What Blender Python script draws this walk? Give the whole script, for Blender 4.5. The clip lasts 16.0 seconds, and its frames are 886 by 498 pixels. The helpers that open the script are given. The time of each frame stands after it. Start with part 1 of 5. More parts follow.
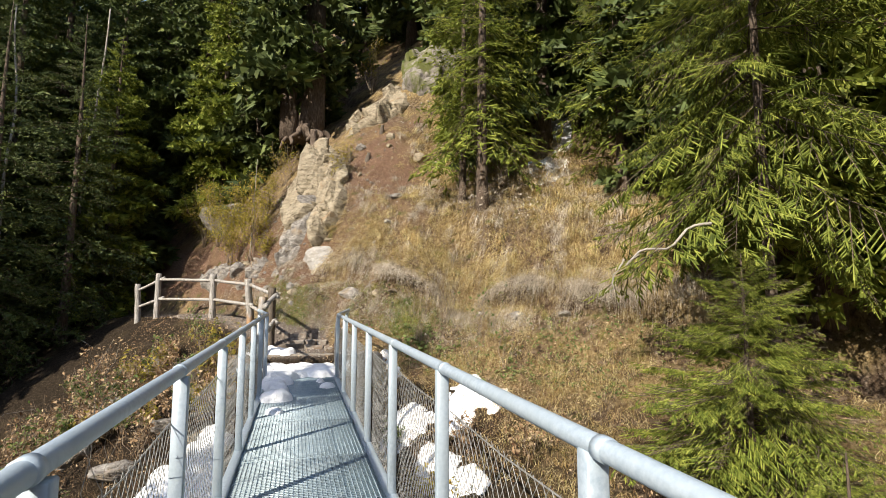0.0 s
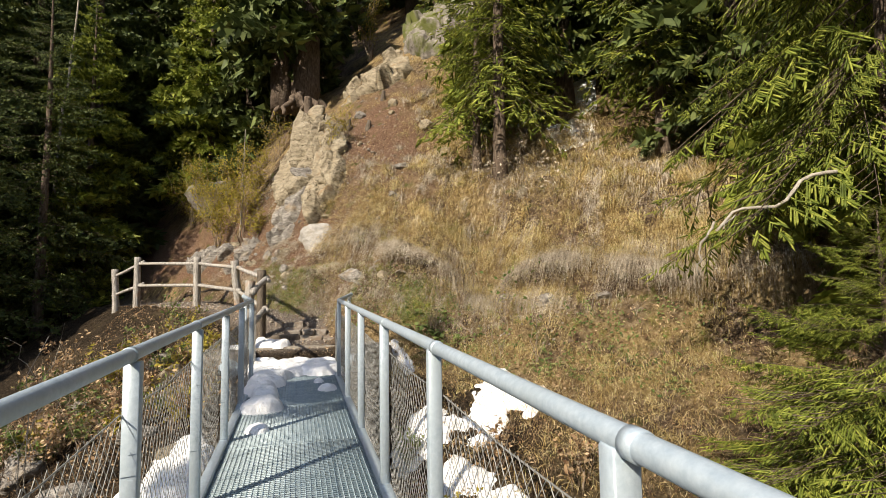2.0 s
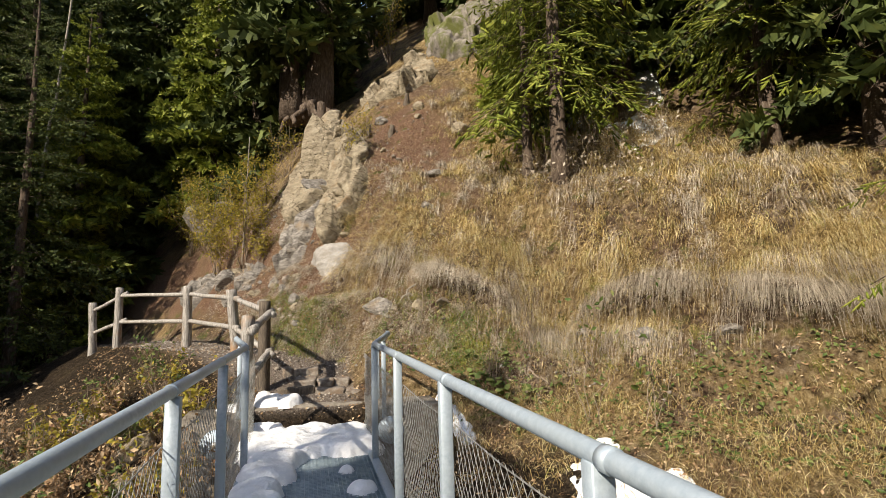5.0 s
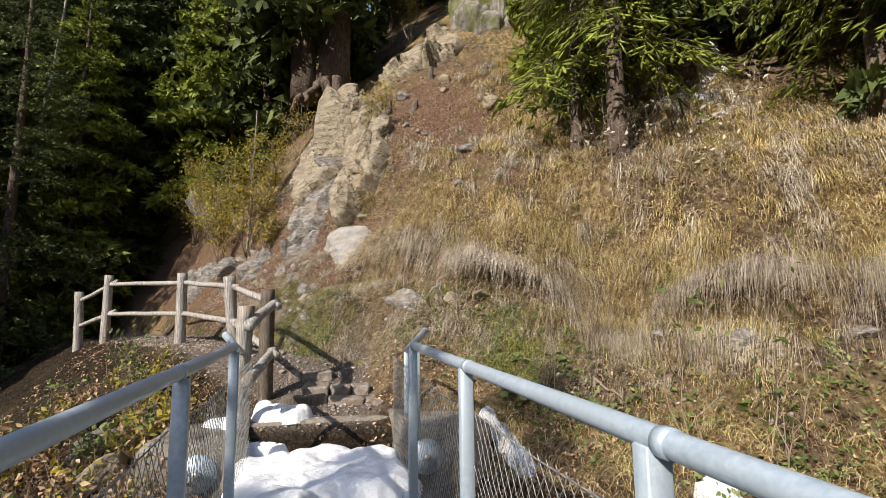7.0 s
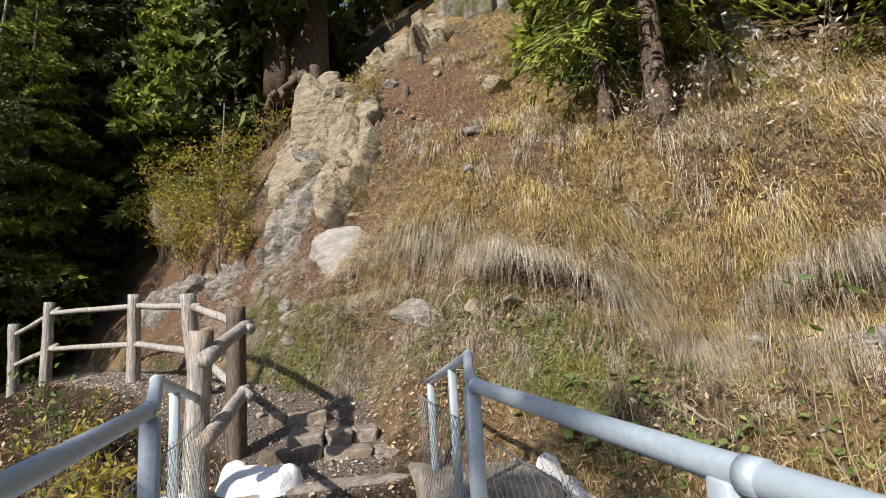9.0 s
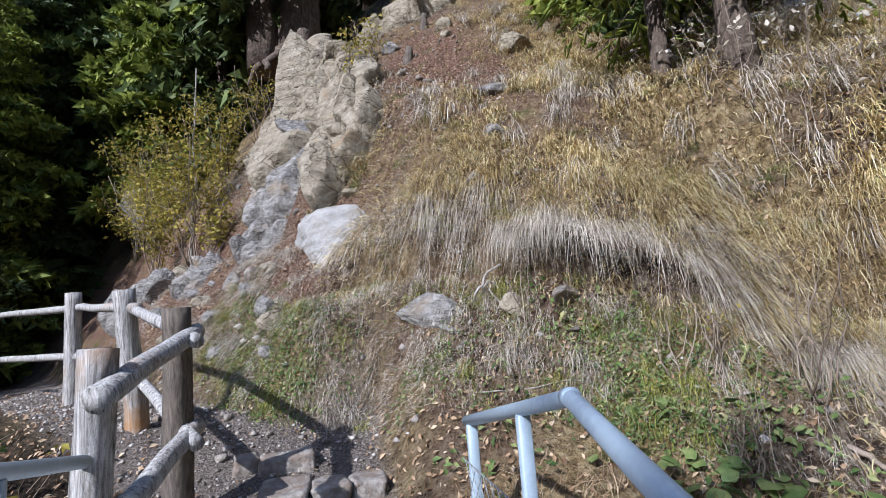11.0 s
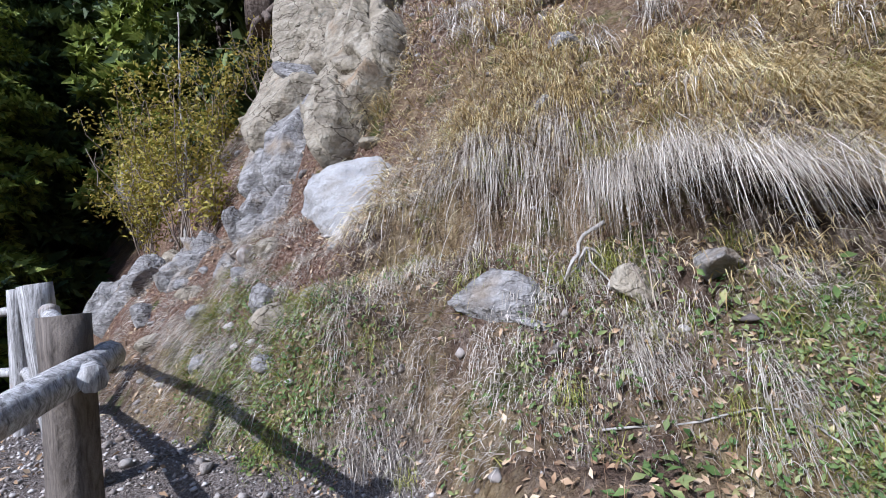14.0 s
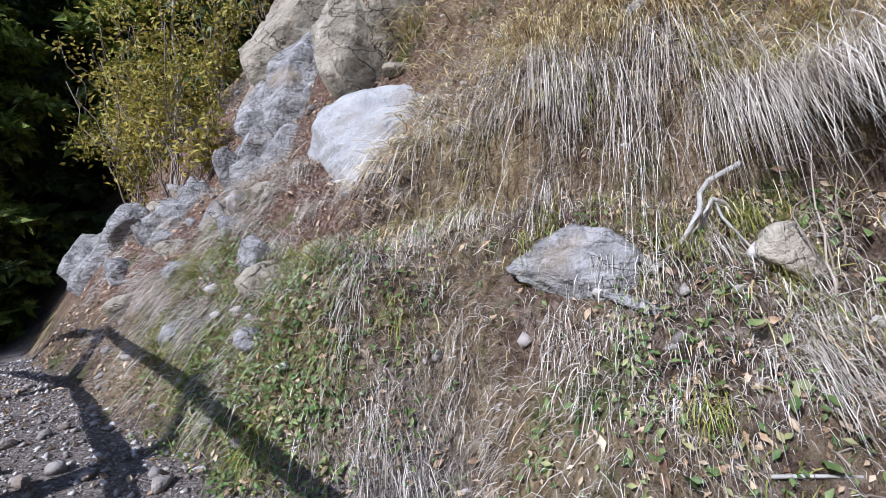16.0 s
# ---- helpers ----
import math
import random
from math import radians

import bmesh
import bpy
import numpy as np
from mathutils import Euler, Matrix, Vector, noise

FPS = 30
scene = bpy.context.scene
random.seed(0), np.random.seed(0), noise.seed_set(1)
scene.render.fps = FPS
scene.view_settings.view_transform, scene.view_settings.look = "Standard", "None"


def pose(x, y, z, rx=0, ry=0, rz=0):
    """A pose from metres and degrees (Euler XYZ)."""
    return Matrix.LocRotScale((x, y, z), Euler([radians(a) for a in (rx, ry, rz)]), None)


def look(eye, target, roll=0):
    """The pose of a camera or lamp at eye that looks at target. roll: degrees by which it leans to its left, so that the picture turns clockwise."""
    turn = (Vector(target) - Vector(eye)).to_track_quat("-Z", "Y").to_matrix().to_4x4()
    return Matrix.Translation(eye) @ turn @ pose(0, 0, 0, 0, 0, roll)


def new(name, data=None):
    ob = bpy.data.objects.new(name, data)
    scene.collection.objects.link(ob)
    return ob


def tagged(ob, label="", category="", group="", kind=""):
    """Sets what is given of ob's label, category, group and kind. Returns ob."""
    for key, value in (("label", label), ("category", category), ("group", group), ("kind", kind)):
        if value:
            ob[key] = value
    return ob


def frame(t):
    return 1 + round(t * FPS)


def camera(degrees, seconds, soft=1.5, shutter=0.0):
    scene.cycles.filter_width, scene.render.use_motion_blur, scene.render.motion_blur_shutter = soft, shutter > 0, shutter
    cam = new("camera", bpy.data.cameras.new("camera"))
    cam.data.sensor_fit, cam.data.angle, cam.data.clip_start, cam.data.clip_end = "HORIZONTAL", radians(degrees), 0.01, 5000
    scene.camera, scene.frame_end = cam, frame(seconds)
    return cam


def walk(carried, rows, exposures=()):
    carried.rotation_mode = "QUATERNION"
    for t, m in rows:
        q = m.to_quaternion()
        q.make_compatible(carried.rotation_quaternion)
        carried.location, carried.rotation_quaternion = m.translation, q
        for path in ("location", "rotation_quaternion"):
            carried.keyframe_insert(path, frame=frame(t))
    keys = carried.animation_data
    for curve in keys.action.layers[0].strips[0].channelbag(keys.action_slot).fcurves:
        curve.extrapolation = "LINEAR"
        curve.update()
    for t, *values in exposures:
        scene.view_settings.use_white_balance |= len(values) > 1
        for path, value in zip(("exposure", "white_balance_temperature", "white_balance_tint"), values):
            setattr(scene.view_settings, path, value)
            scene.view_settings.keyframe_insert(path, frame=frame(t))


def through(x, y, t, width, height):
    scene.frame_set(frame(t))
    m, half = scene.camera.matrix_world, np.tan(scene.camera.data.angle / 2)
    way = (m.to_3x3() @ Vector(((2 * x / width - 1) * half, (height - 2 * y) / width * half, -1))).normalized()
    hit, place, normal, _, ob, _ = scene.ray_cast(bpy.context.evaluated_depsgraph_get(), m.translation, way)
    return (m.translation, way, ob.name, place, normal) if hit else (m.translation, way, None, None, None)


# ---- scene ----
cam = camera(82.0, 16.0, soft=0.8)
PATH = [
    (0, (0.222, 0.241, 1.393), (0.766, 2.154, 1.605), -0.0),
    (0.5, (0.261, 0.62, 1.375), (0.782, 2.544, 1.543), -1.3),
    (1, (0.241, 1.039, 1.401), (0.775, 2.961, 1.542), -0.8),
    (1.5, (0.309, 1.435, 1.353), (0.871, 3.349, 1.502), -0.3),
    (2, (0.341, 1.824, 1.36), (0.888, 3.742, 1.51), -0.8),
    (2.5, (0.294, 2.239, 1.426), (0.818, 4.162, 1.594), -0.7),
    (3, (0.292, 2.644, 1.433), (0.796, 4.567, 1.65), -2.5),
    (3.5, (0.249, 3.034, 1.406), (0.758, 4.951, 1.66), -2.4),
    (3.7, (0.201, 3.201, 1.447), (0.722, 5.114, 1.711), -1.7),
    (5.8, (0.32, 4.755, 1.424), (0.816, 6.675, 1.685), -1.7),
    (6, (0.307, 4.892, 1.414), (0.79, 6.815, 1.677), -1.8),
    (6.5, (0.252, 5.289, 1.442), (0.718, 7.215, 1.714), -1.2),
    (7, (0.26, 5.645, 1.393), (0.732, 7.571, 1.655), -0.7),
    (7.5, (0.25, 6.018, 1.395), (0.722, 7.95, 1.606), 0.0),
    (8, (0.224, 6.412, 1.442), (0.723, 8.34, 1.628), 1.1),
    (8.5, (0.279, 6.813, 1.421), (0.812, 8.723, 1.684), -0.6),
    (9, (0.258, 7.158, 1.421), (0.789, 9.061, 1.733), -3.7),
    (9.2, (0.263, 7.299, 1.467), (0.792, 9.202, 1.776), -4.3),
    (11.3, (0.445, 8.763, 1.52), (0.988, 10.666, 1.813), -4.5),
    (11.5, (0.466, 8.877, 1.54), (1.01, 10.782, 1.812), -4.8),
    (12, (0.463, 9.179, 1.558), (1.037, 11.077, 1.821), -5.2),
    (12.5, (0.509, 9.416, 1.566), (1.054, 11.323, 1.825), -4.8),
    (13, (0.549, 9.697, 1.604), (0.984, 11.631, 1.872), -7.9),
    (13.5, (0.498, 9.874, 1.627), (0.931, 11.811, 1.869), -8.9),
    (14, (0.514, 10.047, 1.619), (0.965, 11.983, 1.843), -6.6),
    (14.5, (0.515, 10.23, 1.64), (0.926, 12.178, 1.828), -6.0),
    (15, (0.454, 10.421, 1.618), (0.877, 12.371, 1.76), -5.2),
    (15.5, (0.439, 10.659, 1.588), (0.932, 12.593, 1.719), -3.5),
    (16, (0.48, 10.916, 1.601), (0.903, 12.867, 1.732), -3.9),
]
EXPOSURES = [(0, 0.75, 6800, 10), (3.5, 0.48, 7500, 10), (7, 0.50, 6600, 12), (9, 0.55, 6500, 12), (11.5, 0.60, 5100, 15), (16, 0.74, 5050, 16)]
walk(cam, [(t, look(eye, target, roll)) for t, eye, target, roll in PATH], EXPOSURES)

# ---- world, sun ----
SUN_DIR = Vector((0.80, 0.66, -0.76)).normalized()   # the way the sunlight travels
world = bpy.data.worlds.new("world")
scene.world = world
world.use_nodes = True
wn = world.node_tree.nodes
sky = wn.new("ShaderNodeTexSky")
sky.sky_type, sky.sun_disc = "NISHITA", False
sky.sun_elevation = math.asin(-SUN_DIR.z)
sky.sun_rotation = math.atan2(-SUN_DIR.x, -SUN_DIR.y)
world.node_tree.links.new(sky.outputs[0], wn["Background"].inputs[0])
wn["Background"].inputs[1].default_value = 0.15
sun = new("sun", bpy.data.lights.new("sun", "SUN"))
sun.data.energy, sun.data.angle, sun.data.color = 4.6, radians(0.55), (1.0, 0.93, 0.82)
sun.matrix_world = look((-30, -30, 30), Vector((-30, -30, 30)) + SUN_DIR)


# ---- materials ----
def material(name, build, rough=0.85, metal=0.0, bump=0.0, bump_scale=20.0, spec=0.3):
    """A node material; build(tree) gives the base colour's output socket."""
    m = bpy.data.materials.new(name)
    m.use_nodes = True
    tree = m.node_tree
    b = tree.nodes["Principled BSDF"]
    b.inputs["Roughness"].default_value, b.inputs["Metallic"].default_value = rough, metal
    b.inputs["Specular IOR Level"].default_value = spec
    tree.links.new(build(tree), b.inputs["Base Color"])
    if bump:
        n = noise_node(tree, bump_scale, 6, 0.65)
        bn = tree.nodes.new("ShaderNodeBump")
        bn.inputs["Strength"].default_value, bn.inputs["Distance"].default_value = 1.0, bump
        tree.links.new(n, bn.inputs["Height"])
        tree.links.new(bn.outputs[0], b.inputs["Normal"])
    return m


def coords(tree, scale=(1, 1, 1), own=False):
    c = tree.nodes.new("ShaderNodeTexCoord")
    m = tree.nodes.new("ShaderNodeMapping")
    m.inputs["Scale"].default_value = scale
    if own:
        tree.links.new(c.outputs["Object"], m.inputs["Vector"])
    else:
        g = tree.nodes.new("ShaderNodeNewGeometry")
        tree.links.new(g.outputs["Position"], m.inputs["Vector"])
    return m.outputs[0]


def noise_node(tree, scale, detail=4, rough=0.55, stretch=(1, 1, 1), distort=0.0):
    n = tree.nodes.new("ShaderNodeTexNoise")
    n.inputs["Scale"].default_value, n.inputs["Detail"].default_value = scale, detail
    n.inputs["Roughness"].default_value, n.inputs["Distortion"].default_value = rough, distort
    tree.links.new(coords(tree, stretch), n.inputs["Vector"])
    return n.outputs["Fac"]


def ramp(tree, fac, stops):
    r = tree.nodes.new("ShaderNodeValToRGB")
    e = r.color_ramp.elements
    while len(e) < len(stops):
        e.new(0.5)
    for el, (p, c) in zip(e, stops):
        el.position, el.color = p, (*c, 1)
    tree.links.new(fac, r.inputs[0])
    return r.outputs[0]


def mix(tree, fac, a, b, mode="MIX"):
    n = tree.nodes.new("ShaderNodeMix")
    n.data_type, n.blend_type = "RGBA", mode
    for key, v in ((0, fac), (6, a), (7, b)):
        if isinstance(v, (int, float)):
            n.inputs[key].default_value = v
        elif isinstance(v, tuple):
            n.inputs[key].default_value = (*v, 1)
        else:
            tree.links.new(v, n.inputs[key])
    return n.outputs[2]


def island(tree):
    return tree.nodes.new("ShaderNodeNewGeometry").outputs["Random Per Island"]


def sharp(tree, fac, lo, hi):
    n = tree.nodes.new("ShaderNodeMapRange")
    n.inputs["From Min"].default_value, n.inputs["From Max"].default_value = lo, hi
    tree.links.new(fac, n.inputs["Value"])
    return n.outputs[0]


def attribute(tree, name):
    a = tree.nodes.new("ShaderNodeAttribute")
    a.attribute_name = name
    return a.outputs["Fac"]


def ground_colour(tree):
    soil = ramp(tree, noise_node(tree, 9, 8, 0.7), [(0.32, (0.020, 0.014, 0.010)), (0.5, (0.13, 0.09, 0.06)), (0.70, (0.44, 0.35, 0.26))])
    straw = ramp(tree, noise_node(tree, 14, 6, 0.7, (1, 1, 0.3)), [(0.32, (0.07, 0.045, 0.02)), (0.5, (0.32, 0.23, 0.11)), (0.70, (0.60, 0.48, 0.27))])
    red = ramp(tree, noise_node(tree, 30, 5, 0.7), [(0.34, (0.055, 0.030, 0.020)), (0.52, (0.25, 0.145, 0.095)), (0.68, (0.50, 0.37, 0.28))])
    c = mix(tree, sharp(tree, noise_node(tree, 1.1, 5, 0.6), 0.42, 0.58), soil, straw)
    c = mix(tree, attribute(tree, "bare"), c, red)
    moss = ramp(tree, noise_node(tree, 25, 5), [(0.3, (0.05, 0.07, 0.015)), (0.7, (0.17, 0.19, 0.05))])
    c = mix(tree, sharp(tree, noise_node(tree, 2.3, 5, 0.65, (1, 1.2, 1)), 0.58, 0.70), c, moss)
    mould = ramp(tree, noise_node(tree, 18, 7, 0.75), [(0.34, (0.010, 0.008, 0.006)), (0.55, (0.055, 0.040, 0.026)), (0.72, (0.22, 0.17, 0.12))])
    c = mix(tree, attribute(tree, "stream"), c, mould)
    gravel = ramp(tree, noise_node(tree, 70, 4, 0.8), [(0.3, (0.07, 0.052, 0.042)), (0.5, (0.22, 0.18, 0.15)), (0.72, (0.46, 0.41, 0.36))])
    return mix(tree, attribute(tree, "trodden"), c, gravel)


EARTH = material("turf_earth", lambda t: ramp(t, noise_node(t, 20, 7, 0.75), [(0.3, (0.04, 0.03, 0.022)), (0.7, (0.24, 0.175, 0.12))]), 0.95, bump=0.04, bump_scale=30)
GROUND = material("ground", ground_colour, 0.95, bump=0.16, bump_scale=20, spec=0.1)


def cracked(tree, colour, scale, stretch=(1, 1, 1.8)):
    """Darkens thin cracks between angular blocks."""
    w = tree.nodes.new("ShaderNodeTexVoronoi")
    w.feature = "DISTANCE_TO_EDGE"
    w.inputs["Scale"].default_value = scale
    d = tree.nodes.new("ShaderNodeVectorMath")
    d.operation = "ADD"
    n = tree.nodes.new("ShaderNodeTexNoise")
    n.inputs["Scale"].default_value, n.inputs["Detail"].default_value = 4, 5
    p = coords(tree, stretch)
    tree.links.new(p, n.inputs["Vector"])
    s = tree.nodes.new("ShaderNodeVectorMath")
    s.operation = "SCALE"
    s.inputs["Scale"].default_value = 0.35
    tree.links.new(n.outputs["Color"], s.inputs[0])
    tree.links.new(p, d.inputs[0])
    tree.links.new(s.outputs[0], d.inputs[1])
    tree.links.new(d.outputs[0], w.inputs["Vector"])
    gate = sharp(tree, noise_node(tree, 2.6, 3), 0.38, 0.55)
    line = ramp(tree, w.outputs["Distance"], [(0.0, (0.16, 0.13, 0.10)), (0.035, (1, 1, 1))])
    return mix(tree, gate, colour, mix(tree, 1.0, colour, line, "MULTIPLY"))


def rock_colour(tree):
    c = ramp(tree, noise_node(tree, 3.5, 9, 0.7, (1, 1, 2.2), 0.6), [(0.25, (0.12, 0.097, 0.07)), (0.5, (0.33, 0.28, 0.20)), (0.75, (0.54, 0.48, 0.37))])
    ochre = mix(tree, sharp(tree, noise_node(tree, 1.9, 4), 0.60, 0.78), c, (0.33, 0.22, 0.12))
    lichen = mix(tree, sharp(tree, noise_node(tree, 9, 6, 0.75), 0.58, 0.70), ochre, (0.22, 0.21, 0.17))
    return cracked(tree, lichen, 3.2)


def grey_rock_colour(tree):
    c = ramp(tree, noise_node(tree, 5, 9, 0.72, (1, 1, 2.5), 0.8), [(0.3, (0.085, 0.075, 0.066)), (0.5, (0.27, 0.25, 0.225)), (0.7, (0.50, 0.47, 0.43))])
    c = mix(tree, sharp(tree, noise_node(tree, 2.1, 5), 0.58, 0.75), c, (0.29, 0.22, 0.14))
    return cracked(tree, c, 4.5, (1, 1, 3))


ROCK = material("pale_rock", rock_colour, 0.9, bump=0.13, bump_scale=8, spec=0.2)
GREY_ROCK = material("grey_rock", grey_rock_colour, 0.88, bump=0.10, bump_scale=11, spec=0.25)
DARK_ROCK = material("mossy_rock", lambda t: mix(t, sharp(t, noise_node(t, 2, 5), 0.45, 0.6), ramp(t, noise_node(t, 6, 8, 0.7), [(0.3, (0.09, 0.08, 0.07)), (0.7, (0.36, 0.33, 0.29))]), (0.11, 0.12, 0.035)), 0.95, bump=0.05, bump_scale=8)
WHITE_ROCK = material("white_rock", lambda t: mix(t, sharp(t, noise_node(t, 4, 7, 0.7, (1, 1, 2)), 0.45, 0.62), ramp(t, noise_node(t, 6, 8, 0.65), [(0.3, (0.26, 0.25, 0.235)), (0.7, (0.44, 0.42, 0.385))]), (0.27, 0.245, 0.21)), 0.8, bump=0.05, bump_scale=12)
PEBBLE = material("pebble", lambda t: ramp(t, island(t), [(0.0, (0.12, 0.10, 0.085)), (0.5, (0.30, 0.26, 0.22)), (1.0, (0.52, 0.48, 0.43))]), 0.9, bump=0.004, bump_scale=60)
STEEL = material("galvanised_steel", lambda t: mix(t, sharp(t, noise_node(t, 2.5, 5), 0.4, 0.7), ramp(t, noise_node(t, 45, 4, 0.6), [(0.3, (0.33, 0.41, 0.49)), (0.7, (0.47, 0.55, 0.62))]), (0.38, 0.45, 0.50)), 0.45, 0.2, bump=0.0012, bump_scale=70, spec=0.5)
GRATE = material("grating_steel", lambda t: ramp(t, noise_node(t, 14, 5, 0.7), [(0.3, (0.23, 0.30, 0.34)), (0.7, (0.38, 0.46, 0.50))]), 0.55, 0.2, spec=0.5)
WIRE = material("wire", lambda t: ramp(t, noise_node(t, 30, 3), [(0.3, (0.20, 0.20, 0.19)), (0.7, (0.42, 0.42, 0.40))]), 0.5, 0.4, spec=0.5)
SNOW = material("snow", lambda t: ramp(t, noise_node(t, 22, 5, 0.6), [(0.3, (0.80, 0.82, 0.85)), (0.7, (0.92, 0.93, 0.94))]), 0.75, bump=0.02, bump_scale=18)
CONCRETE = material("concrete", lambda t: mix(t, sharp(t, noise_node(t, 3.2, 6, 0.7, (1, 1, 0.5)), 0.45, 0.65), ramp(t, noise_node(t, 18, 6, 0.7), [(0.3, (0.15, 0.125, 0.10)), (0.7, (0.33, 0.30, 0.255))]), (0.10, 0.08, 0.055)), 0.92, bump=0.012, bump_scale=25)


def wood_colour(tree):
    c = ramp(tree, noise_node(tree, 16, 8, 0.75, (3, 3, 0.25), 0.6), [(0.33, (0.05, 0.045, 0.04)), (0.5, (0.33, 0.31, 0.285)), (0.68, (0.62, 0.60, 0.57))])
    return mix(tree, sharp(tree, noise_node(tree, 1.6, 4), 0.58, 0.72), c, (0.36, 0.20, 0.085))


WOOD = material("weathered_wood", wood_colour, 0.88, bump=0.012, bump_scale=24, spec=0.2)
DARK_WOOD = material("dark_wood", lambda t: ramp(t, noise_node(t, 14, 6, 0.7, (3, 3, 0.6), 0.8), [(0.3, (0.05, 0.04, 0.032)), (0.7, (0.20, 0.165, 0.13))]), 0.9, bump=0.01, bump_scale=24)
BARK = material("bark", lambda t: ramp(t, noise_node(t, 12, 7, 0.7, (2, 2, 0.5)), [(0.3, (0.045, 0.032, 0.024)), (0.55, (0.14, 0.105, 0.08)), (0.8, (0.30, 0.26, 0.21))]), 0.95, bump=0.04, bump_scale=14)
PALE_BARK = material("pale_bark", lambda t: ramp(t, noise_node(t, 16, 6, 0.7), [(0.3, (0.20, 0.18, 0.15)), (0.7, (0.46, 0.42, 0.36))]), 0.9, bump=0.01)


def leafy(name, stops, rough=0.6, through=0.25, vary=1.2):
    """Leaves, needles and blades: a colour for each one, a slow change over the place, and light through them."""
    m = bpy.data.materials.new(name)
    m.use_nodes = True
    t = m.node_tree
    b = t.nodes["Principled BSDF"]
    clump = sharp(t, noise_node(t, vary * 4.5, 3, 0.6), 0.30, 0.70)
    c = ramp(t, sharp(t, mix(t, 0.45, island(t), clump), 0.14, 0.86), stops)
    n = noise_node(t, vary, 4, 0.6)
    c = mix(t, 0.75, c, ramp(t, n, [(0.3, (0.62, 0.60, 0.54)), (0.7, (1.25, 1.25, 1.2))]), "MULTIPLY")
    t.links.new(c, b.inputs["Base Color"])
    b.inputs["Roughness"].default_value = rough
    b.inputs["Specular IOR Level"].default_value = 0.2
    tr = t.nodes.new("ShaderNodeBsdfTranslucent")
    t.links.new(c, tr.inputs[0])
    ms = t.nodes.new("ShaderNodeMixShader")
    ms.inputs[0].default_value = through
    t.links.new(b.outputs[0], ms.inputs[1])
    t.links.new(tr.outputs[0], ms.inputs[2])
    t.links.new(ms.outputs[0], t.nodes["Material Output"].inputs[0])
    return m


NEEDLE = leafy("spruce_needles", [(0, (0.085, 0.12, 0.022)), (0.5, (0.21, 0.26, 0.045)), (1, (0.44, 0.47, 0.10))], 0.5, 0.34, 2.0)
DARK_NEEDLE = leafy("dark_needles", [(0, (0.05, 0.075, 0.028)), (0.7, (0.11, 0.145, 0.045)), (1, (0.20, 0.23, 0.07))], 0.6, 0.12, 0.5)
STRAW = leafy("dry_grass", [(0, (0.15, 0.10, 0.045)), (0.25, (0.42, 0.30, 0.12)), (0.6, (0.64, 0.51, 0.26)), (0.85, (0.82, 0.72, 0.46)), (1, (0.42, 0.41, 0.13))], 0.7, 0.25, 1.0)
PALE_STRAW = leafy("bleached_grass", [(0, (0.14, 0.11, 0.085)), (0.3, (0.38, 0.325, 0.26)), (0.65, (0.57, 0.50, 0.42)), (1, (0.76, 0.70, 0.61))], 0.7, 0.25, 1.0)
GREEN_GRASS = leafy("green_grass", [(0, (0.10, 0.11, 0.02)), (0.5, (0.26, 0.27, 0.05)), (1, (0.48, 0.43, 0.13))], 0.6, 0.3, 1.5)
HERB = leafy("herb_leaves", [(0, (0.06, 0.11, 0.03)), (0.5, (0.14, 0.20, 0.06)), (0.8, (0.26, 0.29, 0.11)), (1, (0.42, 0.37, 0.17))], 0.5, 0.3, 2)
LITTER = leafy("dead_leaves", [(0, (0.13, 0.07, 0.04)), (0.5, (0.36, 0.24, 0.14)), (1, (0.60, 0.47, 0.32))], 0.8, 0.1, 2)
YELLOW_LEAF = leafy("autumn_leaves", [(0, (0.20, 0.17, 0.02)), (0.6, (0.38, 0.33, 0.06)), (1, (0.55, 0.40, 0.10))], 0.5, 0.35, 2)
TWIG = material("twigs", lambda t: ramp(t, island(t), [(0, (0.10, 0.07, 0.05)), (1, (0.36, 0.29, 0.22))]), 0.9)


# ---- mesh helpers ----
def mesh_of(name, verts, faces, mat, smooth=False, extra=()):
    """A mesh from arrays: verts (n, 3) and faces (m, 3 or 4), or a list of such face arrays."""
    me = bpy.data.meshes.new(name)
    verts = np.asarray(verts, np.float32)
    faces = [np.asarray(f, np.int32) for f in (faces if isinstance(faces, list) else [faces])]
    loops = np.concatenate([f.ravel() for f in faces])
    sizes = np.concatenate([np.full(len(f), f.shape[1], np.int32) for f in faces])
    me.vertices.add(len(verts))
    me.vertices.foreach_set("co", verts.ravel())
    me.loops.add(len(loops))
    me.loops.foreach_set("vertex_index", loops)
    me.polygons.add(len(sizes))
    me.polygons.foreach_set("loop_start", np.concatenate([[0], np.cumsum(sizes)[:-1]]).astype(np.int32))
    if smooth:
        me.polygons.foreach_set("use_smooth", np.ones(len(sizes), bool))
    for key, values in extra:
        me.attributes.new(key, "FLOAT", "POINT").data.foreach_set("value", np.asarray(values, np.float32))
    me.materials.append(mat)
    me.update(calc_edges=True)
    me.validate()
    return me


def part(name, me, parent=None, label="", m=None):
    ob = new(name, me)
    if m is not None:
        ob.matrix_basis = m
    if parent is not None:
        ob.parent = parent
    return tagged(ob, label)


def thing(name, label, category, m=None, group="", kind=""):
    ob = new(name)
    ob.empty_display_size = 0.1
    if m is not None:
        ob.matrix_basis = m
    return tagged(ob, label, category, group, kind)


